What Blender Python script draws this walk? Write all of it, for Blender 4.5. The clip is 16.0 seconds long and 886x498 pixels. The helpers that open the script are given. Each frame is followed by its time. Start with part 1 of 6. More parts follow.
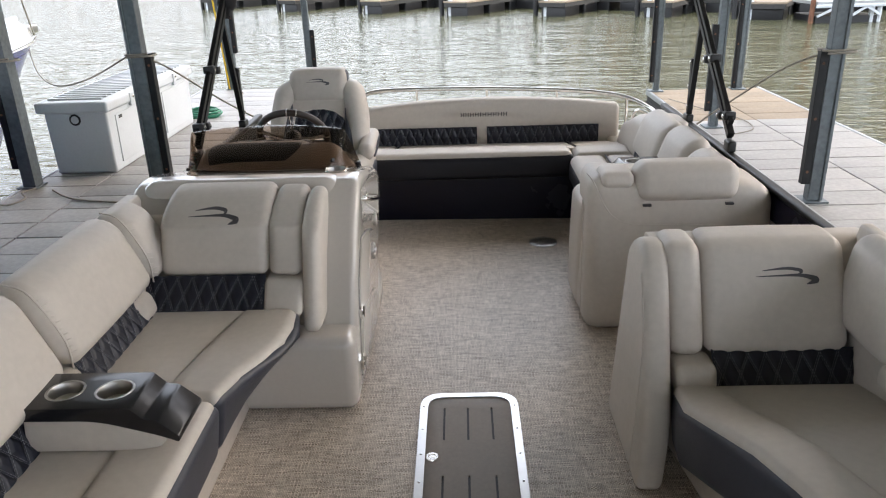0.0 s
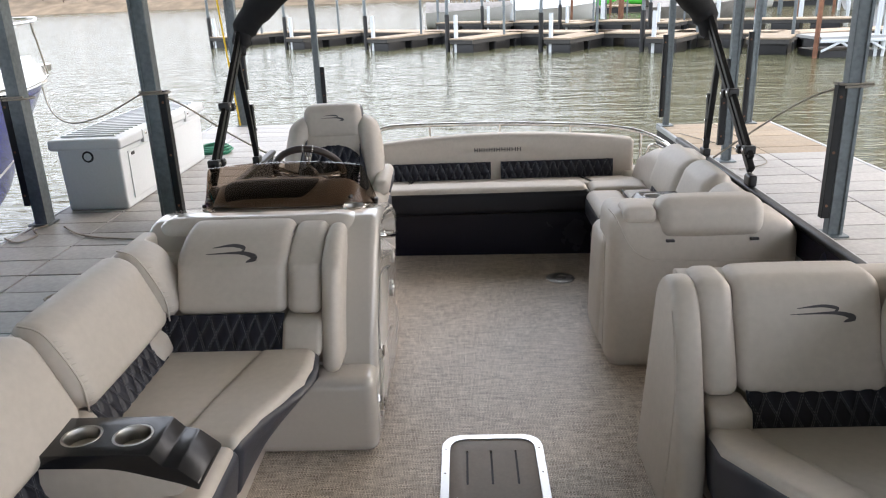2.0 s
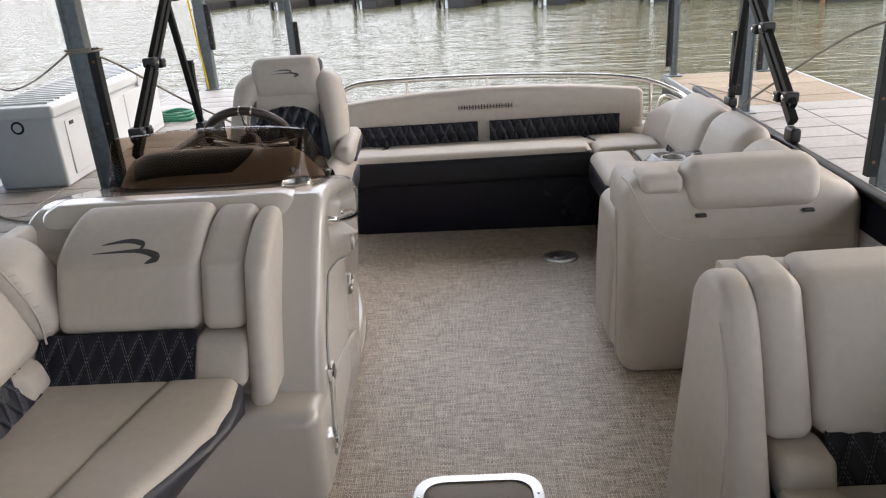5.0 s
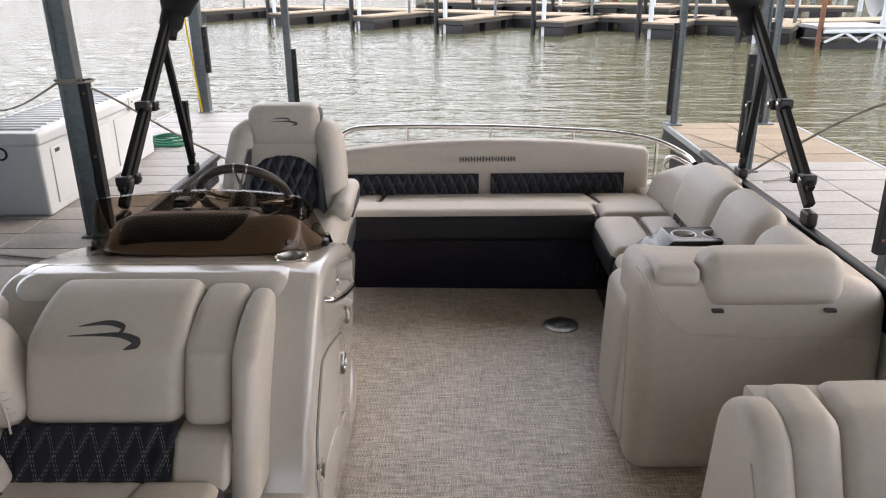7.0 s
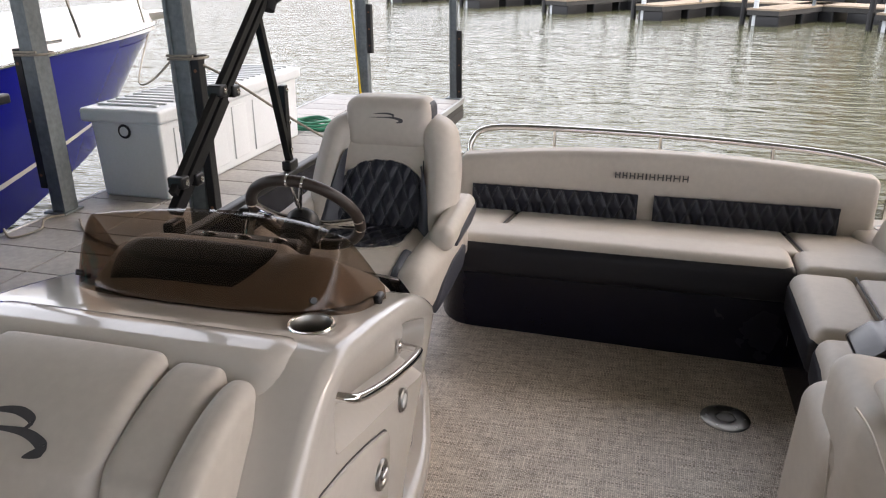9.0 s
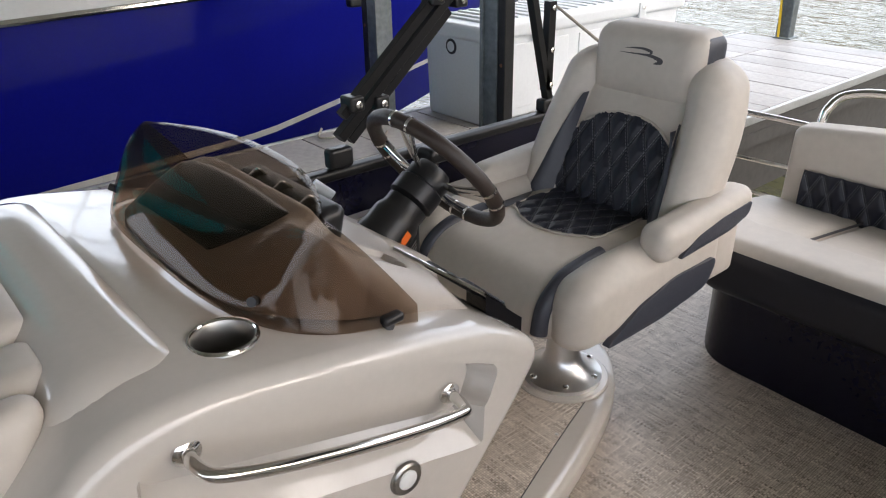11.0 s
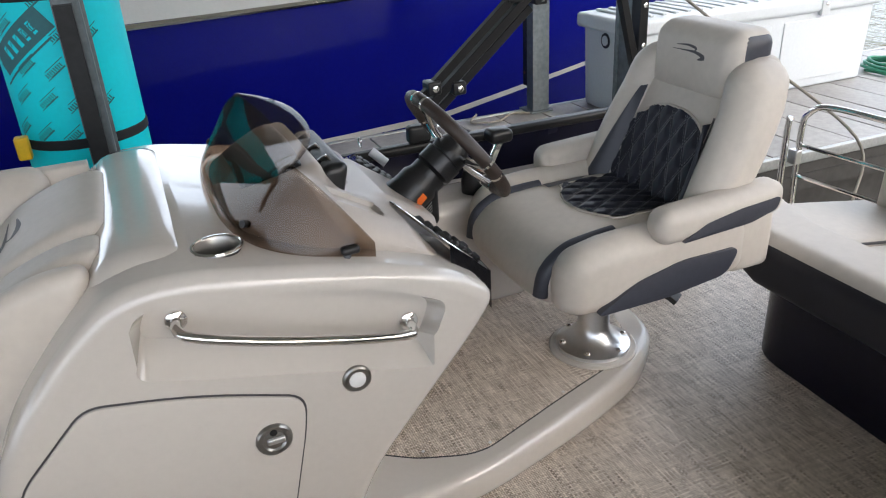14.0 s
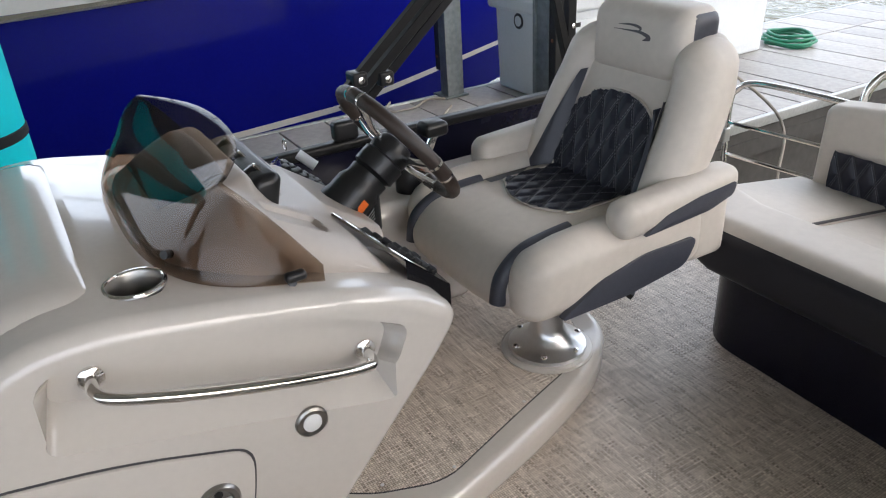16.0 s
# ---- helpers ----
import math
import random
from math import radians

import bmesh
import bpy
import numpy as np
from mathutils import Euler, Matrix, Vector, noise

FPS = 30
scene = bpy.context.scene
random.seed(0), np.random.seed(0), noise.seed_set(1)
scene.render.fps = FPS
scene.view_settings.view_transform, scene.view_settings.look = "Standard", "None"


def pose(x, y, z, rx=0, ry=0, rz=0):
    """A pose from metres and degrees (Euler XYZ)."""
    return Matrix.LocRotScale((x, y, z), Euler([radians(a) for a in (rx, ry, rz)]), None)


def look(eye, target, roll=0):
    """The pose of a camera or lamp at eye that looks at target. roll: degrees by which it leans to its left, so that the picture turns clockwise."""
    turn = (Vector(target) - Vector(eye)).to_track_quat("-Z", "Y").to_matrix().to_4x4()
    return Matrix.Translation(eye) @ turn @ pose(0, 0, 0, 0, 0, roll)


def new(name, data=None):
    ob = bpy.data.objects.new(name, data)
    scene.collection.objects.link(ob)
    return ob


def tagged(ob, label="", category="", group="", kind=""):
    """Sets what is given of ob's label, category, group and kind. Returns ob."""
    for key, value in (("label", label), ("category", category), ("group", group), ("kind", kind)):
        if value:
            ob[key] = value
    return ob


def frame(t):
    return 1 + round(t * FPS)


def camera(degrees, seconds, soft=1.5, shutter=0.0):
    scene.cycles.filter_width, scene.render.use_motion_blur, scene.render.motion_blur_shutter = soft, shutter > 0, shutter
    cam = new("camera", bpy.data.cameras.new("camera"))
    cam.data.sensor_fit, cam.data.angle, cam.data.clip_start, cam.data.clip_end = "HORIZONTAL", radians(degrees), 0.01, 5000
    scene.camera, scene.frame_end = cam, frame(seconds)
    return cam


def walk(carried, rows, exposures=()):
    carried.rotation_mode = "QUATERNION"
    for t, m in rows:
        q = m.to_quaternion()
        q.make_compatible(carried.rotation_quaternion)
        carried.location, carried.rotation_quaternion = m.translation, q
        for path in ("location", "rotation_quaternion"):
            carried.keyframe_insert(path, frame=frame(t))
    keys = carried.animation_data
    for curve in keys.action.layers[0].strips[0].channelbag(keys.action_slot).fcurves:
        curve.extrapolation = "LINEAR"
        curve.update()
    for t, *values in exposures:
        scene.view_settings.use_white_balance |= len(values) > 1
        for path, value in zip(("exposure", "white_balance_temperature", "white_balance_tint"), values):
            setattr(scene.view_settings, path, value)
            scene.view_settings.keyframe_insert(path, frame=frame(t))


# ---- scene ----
cam = camera(61.2, 16.0, 1.15)
PATH = [
    (0, (0.124, 0.306, 1.667), (0.068, 2.163, 0.926), -1.9),
    (0.5, (0.111, 0.318, 1.659), (0.035, 2.179, 0.931), -1.7),
    (1, (0.093, 0.329, 1.652), (0.006, 2.199, 0.948), -1.8),
    (1.5, (0.093, 0.332, 1.651), (0.01, 2.213, 0.974), -2.0),
    (2, (0.059, 0.362, 1.66), (-0.008, 2.25, 1.005), -2.2),
    (2.5, (0.016, 0.431, 1.623), (-0.059, 2.316, 0.96), -2.3),
    (3, (0.091, 0.712, 1.554), (-0.009, 2.588, 0.869), -3.2),
    (3.5, (0.101, 0.95, 1.422), (-0.001, 2.814, 0.704), -3.7),
    (4, (0.096, 1.036, 1.436), (0.007, 2.889, 0.689), -4.8),
    (4.2, (0.104, 1.062, 1.425), (0.033, 2.908, 0.661), -5.3),
    (6.3, (0.17, 1.015, 1.652), (0.094, 2.885, 0.946), -1.0),
    (6.5, (0.153, 1.081, 1.636), (0.085, 2.952, 0.933), -1.0),
    (7, (0.087, 1.26, 1.643), (0.057, 3.131, 0.938), -0.7),
    (7.5, (0.13, 1.422, 1.635), (0.094, 3.293, 0.928), -0.7),
    (8, (0.203, 1.64, 1.637), (0.101, 3.505, 0.923), 0.0),
    (8.5, (0.225, 1.86, 1.573), (-0.04, 3.706, 0.849), 0.0),
    (9, (0.238, 2.122, 1.545), (-0.254, 3.915, 0.81), -0.4),
    (9.5, (0.36, 2.366, 1.498), (-0.415, 4.053, 0.756), -0.3),
    (10, (0.381, 2.649, 1.376), (-0.632, 4.219, 0.66), -0.5),
    (10.2, (0.37, 2.762, 1.371), (-0.723, 4.265, 0.631), -0.4),
    (12.3, (0.849, 3.345, 1.38), (-0.755, 4.004, 0.383), -2.5),
    (12.5, (0.896, 3.358, 1.382), (-0.721, 3.987, 0.388), -2.5),
    (13, (0.959, 3.377, 1.395), (-0.689, 3.983, 0.436), -3.3),
    (13.5, (0.995, 3.379, 1.404), (-0.678, 4.011, 0.508), -3.6),
    (14, (0.996, 3.372, 1.41), (-0.681, 4.031, 0.542), -3.4),
    (14.5, (0.988, 3.365, 1.404), (-0.68, 4.043, 0.533), -3.0),
    (15, (0.986, 3.358, 1.397), (-0.661, 4.067, 0.511), -2.9),
    (15.5, (0.933, 3.36, 1.384), (-0.68, 4.111, 0.47), -3.0),
    (15.9, (0.801, 3.36, 1.387), (-0.756, 4.197, 0.451), -3.0),
    (16, (0.776, 3.362, 1.39), (-0.77, 4.234, 0.469), -3.5),
]
walk(cam, [(t, look(eye, target, roll)) for t, eye, target, roll in PATH],
     [(0.0, 0.62, 6400, 12), (5.0, 0.54, 6600, 14), (9.5, 0.50, 6700, 16), (12.3, 0.66, 6150, 10), (16.0, 0.62, 6150, 11)])
# ---- world, sun, exposure ----
world = bpy.data.worlds.new("overcast_sky")
scene.world = world
world.use_nodes = True
wn, wl = world.node_tree.nodes, world.node_tree.links
sky = wn.new("ShaderNodeTexSky")
sky.sky_type = "NISHITA"
sky.sun_disc = False
sky.sun_elevation, sky.sun_rotation = radians(33), radians(60)
sky.dust_density, sky.air_density, sky.ozone_density = 6.0, 1.0, 0.6
haze = wn.new("ShaderNodeMix")
haze.data_type = "RGBA"
haze.inputs[0].default_value = 0.72
haze.inputs[7].default_value = (6.75, 7.15, 7.75, 1)
wl.new(sky.outputs[0], haze.inputs[6])
wl.new(haze.outputs[2], wn["Background"].inputs[0])
wn["Background"].inputs[1].default_value = 0.32
sun = new("sun", bpy.data.lights.new("sun", "SUN"))
sun.data.energy, sun.data.angle, sun.data.color = 0.25, radians(35), (1.0, 0.96, 0.9)
sun.matrix_world = look((0, 0, 20), (-8.5, -5, 20 - 6.2))


# ---- mesh tools ----
from mathutils.bvhtree import BVHTree

ORIGIN = {}


def join(*ms):
    V, F = [], []
    for v, f in ms:
        k = len(V)
        V += [tuple(p) for p in v]
        F += [tuple(i + k for i in q) for q in f]
    return V, F


def xf(m, mat):
    return [tuple(mat @ Vector(p)) for p in m[0]], m[1]


def warp(m, fn):
    return [tuple(fn(*p)) for p in m[0]], m[1]


def mesh_of(name, m, mat, sharp=38):
    me = bpy.data.meshes.new(name)
    me.from_pydata([tuple(p) for p in m[0]], [], m[1])
    me.polygons.foreach_set("use_smooth", [True] * len(me.polygons))
    me.set_sharp_from_angle(angle=radians(sharp))
    me.materials.append(mat)
    me.update()
    return me


def thing(name, loc, label, category, group="", kind=""):
    ob = new(name)
    ob.location = loc
    ob.empty_display_size = 0.05
    ORIGIN[ob] = Vector(loc)
    return tagged(ob, label, category, group, kind)


def part(name, m, mat, parent, label="", sharp=38):
    o = ORIGIN[parent]
    me = mesh_of(name, ([(p[0] - o.x, p[1] - o.y, p[2] - o.z) for p in m[0]], m[1]), mat, sharp)
    ob = new(name, me)
    ob.parent = parent
    ORIGIN[ob] = o
    return tagged(ob, label)


def solid(name, m, mat, loc, label="", category="", group="", kind="", sharp=38):
    o = Vector(loc)
    ob = new(name, mesh_of(name, ([(p[0] - o.x, p[1] - o.y, p[2] - o.z) for p in m[0]], m[1]), mat, sharp))
    ob.location = o
    ORIGIN[ob] = o
    return tagged(ob, label, category, group, kind)


def box(lo, hi):
    (a, b, c), (d, e, f) = lo, hi
    V = [(a, b, c), (d, b, c), (d, e, c), (a, e, c), (a, b, f), (d, b, f), (d, e, f), (a, e, f)]
    return V, [(0, 3, 2, 1), (4, 5, 6, 7), (0, 1, 5, 4), (1, 2, 6, 5), (2, 3, 7, 6), (3, 0, 4, 7)]


def sbox(lo, hi, r, puff=(0, 0, 0), m=4, fn=None):
    """A padded box: rounded edges of radius r, faces swollen by puff, then bent by fn."""
    lo, hi = np.array(lo, float), np.array(hi, float)
    L = hi - lo
    r = min(r, 0.49 * L.min())
    ax = []
    for a in range(3):
        near = [0, 0.423 * r, 0.732 * r]
        ax.append([lo[a] + o for o in near] + list(np.linspace(lo[a] + r, hi[a] - r, m + 1)) + [hi[a] - o for o in near[::-1]])
    n = len(ax[0])
    idx, V, F = {}, [], []

    def vid(i, j, k):
        if (i, j, k) not in idx:
            p = np.array((ax[0][i], ax[1][j], ax[2][k]))
            q = np.clip(p, lo + r, hi - r)
            d = p - q
            s = np.linalg.norm(d)
            p = q + d / s * r if s > 1e-9 else p
            u = (p - (lo + hi) / 2) / (L / 2)
            b = np.maximum(0, 1 - u * u)
            for a in range(3):
                o, c = (a + 1) % 3, (a + 2) % 3
                p[a] += np.sign(u[a]) * abs(u[a]) ** 3 * puff[a] * math.sqrt(b[o] * b[c])
            idx[(i, j, k)] = len(V)
            V.append(tuple(fn(*p)) if fn else tuple(p))
        return idx[(i, j, k)]
    e = n - 1
    for i in range(e):
        for j in range(e):
            F.append((vid(i, j, 0), vid(i, j + 1, 0), vid(i + 1, j + 1, 0), vid(i + 1, j, 0)))
            F.append((vid(i, j, e), vid(i + 1, j, e), vid(i + 1, j + 1, e), vid(i, j + 1, e)))
            F.append((vid(i, 0, j), vid(i + 1, 0, j), vid(i + 1, 0, j + 1), vid(i, 0, j + 1)))
            F.append((vid(i, e, j), vid(i, e, j + 1), vid(i + 1, e, j + 1), vid(i + 1, e, j)))
            F.append((vid(0, i, j), vid(0, i, j + 1), vid(0, i + 1, j + 1), vid(0, i + 1, j)))
            F.append((vid(e, i, j), vid(e, i + 1, j), vid(e, i + 1, j + 1), vid(e, i, j + 1)))
    return V, F


def from_bm(bm):
    bm.verts.index_update()
    out = [tuple(v.co) for v in bm.verts], [tuple(v.index for v in f.verts) for f in bm.faces]
    bm.free()
    return out


def prism(outline, axis, lo, hi, bevel=0.0, seg=3, cut=0):
    """An outline in the two other axes, drawn out along axis from lo to hi, with rounded edges."""
    def at(p, q, h):
        return {"x": (h, p, q), "y": (p, h, q), "z": (p, q, h)}[axis]
    bm = bmesh.new()
    a = [bm.verts.new(at(p, q, lo)) for p, q in outline]
    b = [bm.verts.new(at(p, q, hi)) for p, q in outline]
    bm.faces.new(a)
    bm.faces.new(b[::-1])
    n = len(a)
    for i in range(n):
        bm.faces.new((a[i], b[i], b[(i + 1) % n], a[(i + 1) % n]))
    bmesh.ops.recalc_face_normals(bm, faces=bm.faces)
    if bevel:
        ed = [e for e in bm.edges if e.calc_face_angle(0) > radians(22)]
        bmesh.ops.bevel(bm, geom=ed, offset=bevel, segments=seg, profile=0.5, affect="EDGES", clamp_overlap=True)
    return from_bm(bm)


def rounded(outline, r, seg=5):
    """An outline with its corners rounded by r (a number or one for each corner)."""
    out, n = [], len(outline)
    for i, p in enumerate(outline):
        rr = r[i] if hasattr(r, "__len__") else r
        p, a, b = Vector(p), Vector(outline[i - 1]), Vector(outline[(i + 1) % n])
        u, v = a - p, b - p
        d = min(rr, u.length * 0.48, v.length * 0.48)
        if d < 1e-4:
            out.append(tuple(p))
            continue
        s, e = p + u.normalized() * d, p + v.normalized() * d
        for k in range(seg + 1):
            t = k / seg
            out.append(tuple((1 - t) ** 2 * s + 2 * t * (1 - t) * p + t * t * e))
    return out


def smooth_path(pts, sub=6, closed=False):
    P = [Vector(p) for p in pts]
    n = len(P)
    out = []
    for i in range(n if closed else n - 1):
        g = (lambda k: P[k % n]) if closed else (lambda k: P[max(0, min(n - 1, k))])
        a, b, c, d = g(i - 1), g(i), g(i + 1), g(i + 2)
        for s in range(sub):
            t = s / sub
            out.append(0.5 * (2 * b + (c - a) * t + (2 * a - 5 * b + 4 * c - d) * t * t + (3 * b - a - 3 * c + d) * t ** 3))
    if not closed:
        out.append(P[-1])
    return out


def tube(pts, r, seg=8, sub=6, closed=False, smooth=True, flat=1.0):
    P = smooth_path(pts, sub, closed) if smooth else [Vector(p) for p in pts]
    n = len(P)
    V, F = [], []
    prev = None
    for i, p in enumerate(P):
        a, b = (P[i - 1], P[(i + 1) % n]) if closed else (P[max(0, i - 1)], P[min(n - 1, i + 1)])
        t = (b - a).normalized()
        if prev is None:
            prev = t.orthogonal().normalized()
        nrm = (prev - t * prev.dot(t)).normalized()
        prev = nrm
        bn = t.cross(nrm)
        rr = r[min(len(r) - 1, int(i * len(r) / n))] if hasattr(r, "__len__") else r
        for k in range(seg):
            w = 2 * math.pi * k / seg
            V.append(tuple(p + nrm * math.cos(w) * rr + bn * math.sin(w) * rr * flat))
    for i in range(n if closed else n - 1):
        for k in range(seg):
            a, b = i * seg + k, i * seg + (k + 1) % seg
            c, d = ((i + 1) % n) * seg + (k + 1) % seg, ((i + 1) % n) * seg + k
            F.append((a, b, c, d))
    if not closed:
        F.append(tuple(range(seg))[::-1])
        F.append(tuple((n - 1) * seg + k for k in range(seg)))
    return V, F


def bar(a, b, w, d, up=(0, 0, 1)):
    """A square tube from a to b, w by d, slightly chamfered."""
    a, b = Vector(a), Vector(b)
    t = (b - a).normalized()
    s = t.cross(Vector(up))
    s = s.normalized() if s.length > 1e-6 else Vector((1, 0, 0))
    u = s.cross(t)
    c = 0.12
    ring = [(-1 + c, -1), (1 - c, -1), (1, -1 + c), (1, 1 - c), (1 - c, 1), (-1 + c, 1), (-1, 1 - c), (-1, -1 + c)]
    V = [tuple(e + s * x * w / 2 + u * y * d / 2) for e in (a, b) for x, y in ring]
    F = [(k, (k + 1) % 8, 8 + (k + 1) % 8, 8 + k) for k in range(8)]
    return V, F + [tuple(range(8))[::-1], tuple(range(8, 16))]


def lathe(profile, centre=(0, 0, 0), seg=24, mat=None, cap=True):
    V, F = [], []
    for r, z in profile:
        for k in range(seg):
            w = 2 * math.pi * k / seg
            V.append((r * math.cos(w), r * math.sin(w), z))
    n = len(profile)
    for i in range(n - 1):
        for k in range(seg):
            a, b = i * seg + k, i * seg + (k + 1) % seg
            F.append((a, b, b + seg, a + seg))
    F.append(tuple(range(seg))[::-1])
    if cap:
        F.append(tuple((n - 1) * seg + k for k in range(seg)))
    m = Matrix.Translation(centre) @ (mat or Matrix())
    return xf((V, F), m)


def sheet(fn, nu, nv, keep=None):
    """A grid surface fn(u, v) for u, v from 0 to 1."""
    V, F, idx = [], [], {}

    def vid(i, j):
        if (i, j) not in idx:
            idx[(i, j)] = len(V)
            V.append(tuple(fn(i / nu, j / nv)))
        return idx[(i, j)]
    for i in range(nu):
        for j in range(nv):
            if keep is None or keep((i + 0.5) / nu, (j + 0.5) / nv):
                F.append((vid(i, j), vid(i + 1, j), vid(i + 1, j + 1), vid(i, j + 1)))
    return V, F


def quilt(fn, w, h, cw=0.055, ch=0.085, depth=0.006, keep=None, res=0.0036):
    """A diamond-quilted pad and its stitches on the surface fn(a, b) -> (point, normal), a to w and b to h in metres."""
    def dips(a, b):
        p, q = a / cw + b / ch, a / cw - b / ch
        d = min(abs(p - round(p)), abs(q - round(q)))
        return min(1.0, d * 3.6) ** 0.65

    def top(u, v):
        p, n = fn(u * w, v * h)
        return Vector(p) + Vector(n) * depth * dips(u * w, v * h)
    kp = (lambda u, v: keep(u * w, v * h)) if keep else None
    pad = sheet(top, max(8, int(w / res)), max(8, int(h / res)), kp)
    stitches = []
    for sgn in (1, -1):
        k0, k1 = (-int(h / ch) - 2, int(w / cw) + int(h / ch) + 3)
        for k in range(k0, k1):
            for off in (-0.0032, 0.0032):
                b = 0.0
                while b < h:
                    pts = []
                    for bb in (b, b + 0.0055):
                        a = k * cw - sgn * bb / ch * cw + off
                        pts.append((a, bb))
                    b += 0.0085
                    if any(a < 0.004 or a > w - 0.004 or bb > h - 0.003 for a, bb in pts):
                        continue
                    if keep and not all(keep(a, bb) for a, bb in pts):
                        continue
                    P = []
                    for a, bb in pts:
                        p, n = fn(a, bb)
                        P.append((Vector(p) + Vector(n) * (depth * dips(a, bb) + 0.0006), Vector(n)))
                    t = (P[1][0] - P[0][0]).normalized()
                    s = t.cross(P[0][1]).normalized() * 0.00065
                    n = P[0][1] * 0.0006
                    V = [P[0][0] - s, P[0][0] + s, P[1][0] + s, P[1][0] - s, P[0][0] + n, P[1][0] + n]
                    stitches.append(([tuple(q) for q in V], [(0, 1, 4), (1, 2, 5, 4), (2, 3, 5), (3, 0, 4, 5)]))
    return pad, join(*stitches) if stitches else None


def smooth(x, a, b):
    t = min(1.0, max(0.0, (x - a) / (b - a)))
    return t * t * (3 - 2 * t)


def draper(m, way, start=0.4):
    """A function that lays a point on the mesh m along way, and gives the point and the surface's normal."""
    tree = BVHTree.FromPolygons([Vector(p) for p in m[0]], m[1])
    way = Vector(way).normalized()

    def lay(p):
        hit, n, _, _ = tree.ray_cast(Vector(p) - way * start, way)
        if hit is None:
            return Vector(p), -way
        return hit, n if n.dot(way) < 0 else -n
    return lay


def drape(m, on, way, off=0.0012):
    lay = draper(on, way)
    V = []
    for p in m[0]:
        q, n = lay(p)
        V.append(tuple(q + n * off))
    return V, m[1]


def carve(m, *cutters):
    """A mesh with other meshes cut out of it."""
    blank = new("blank", mesh_of("blank", m, bpy.data.materials[0]))
    tools = []
    for c in cutters:
        t = new("cutter", mesh_of("cutter", c, bpy.data.materials[0]))
        mod = blank.modifiers.new("cut", "BOOLEAN")
        mod.operation, mod.object, mod.solver = "DIFFERENCE", t, "EXACT"
        tools.append(t)
    me = bpy.data.meshes.new_from_object(blank.evaluated_get(bpy.context.evaluated_depsgraph_get()))
    out = [tuple(v.co) for v in me.vertices], [tuple(p.vertices) for p in me.polygons]
    for t in (blank, *tools):
        d = t.data
        bpy.data.objects.remove(t)
        bpy.data.meshes.remove(d)
    bpy.data.meshes.remove(me)
    return out


# ---- materials ----
def material(name, colour, rough, metal=0.0, vary=0.12, grain=60.0, blotch=3.0, bump=0.1, bump_scale=400.0, coat=0.0, rough_vary=0.08, dark=None, bump_dist=0.002, spec=0.5):
    """A surface with two scales of colour variation, uneven gloss and fine relief, in metres."""
    mt = bpy.data.materials.new(name)
    mt.use_nodes = True
    N, L = mt.node_tree.nodes, mt.node_tree.links
    bs = N["Principled BSDF"]
    tc = N.new("ShaderNodeTexCoord")
    oi = N.new("ShaderNodeObjectInfo")
    n1, n2, n3 = (N.new("ShaderNodeTexNoise") for _ in range(3))
    for n, s, d in ((n1, grain, 6), (n2, blotch, 4), (n3, bump_scale, 3)):
        n.inputs["Scale"].default_value, n.inputs["Detail"].default_value = s, d
        L.new(tc.outputs["Object"], n.inputs["Vector"])
    add = N.new("ShaderNodeMath")
    add.operation = "ADD"
    L.new(n1.outputs["Fac"], add.inputs[0])
    L.new(n2.outputs["Fac"], add.inputs[1])
    ramp = N.new("ShaderNodeMapRange")
    ramp.inputs[1].default_value, ramp.inputs[2].default_value = 0.7, 1.3
    L.new(add.outputs[0], ramp.inputs[0])
    mix = N.new("ShaderNodeMix")
    mix.data_type = "RGBA"
    c = Vector(colour)
    lo = Vector(dark) if dark else c * (1 - vary)
    hi = c * (1 + vary * 0.6)
    mix.inputs[6].default_value = (*lo, 1)
    mix.inputs[7].default_value = (*hi, 1)
    L.new(ramp.outputs[0], mix.inputs[0])
    hsv = N.new("ShaderNodeHueSaturation")
    val = N.new("ShaderNodeMapRange")
    val.inputs[3].default_value, val.inputs[4].default_value = 1 - vary * 0.5, 1 + vary * 0.5
    L.new(oi.outputs["Random"], val.inputs[0])
    L.new(val.outputs[0], hsv.inputs["Value"])
    L.new(mix.outputs[2], hsv.inputs["Color"])
    L.new(hsv.outputs[0], bs.inputs["Base Color"])
    rr = N.new("ShaderNodeMapRange")
    rr.inputs[3].default_value, rr.inputs[4].default_value = max(0.02, rough - rough_vary), min(1, rough + rough_vary)
    L.new(n2.outputs["Fac"], rr.inputs[0])
    L.new(rr.outputs[0], bs.inputs["Roughness"])
    bs.inputs["Metallic"].default_value = metal
    bs.inputs["Specular IOR Level"].default_value = spec
    bs.inputs["Coat Weight"].default_value = coat
    bs.inputs["Coat Roughness"].default_value = 0.05
    bp = N.new("ShaderNodeBump")
    bp.inputs["Strength"].default_value, bp.inputs["Distance"].default_value = bump, bump_dist
    L.new(n3.outputs["Fac"], bp.inputs["Height"])
    L.new(bp.outputs[0], bs.inputs["Normal"])
    return mt


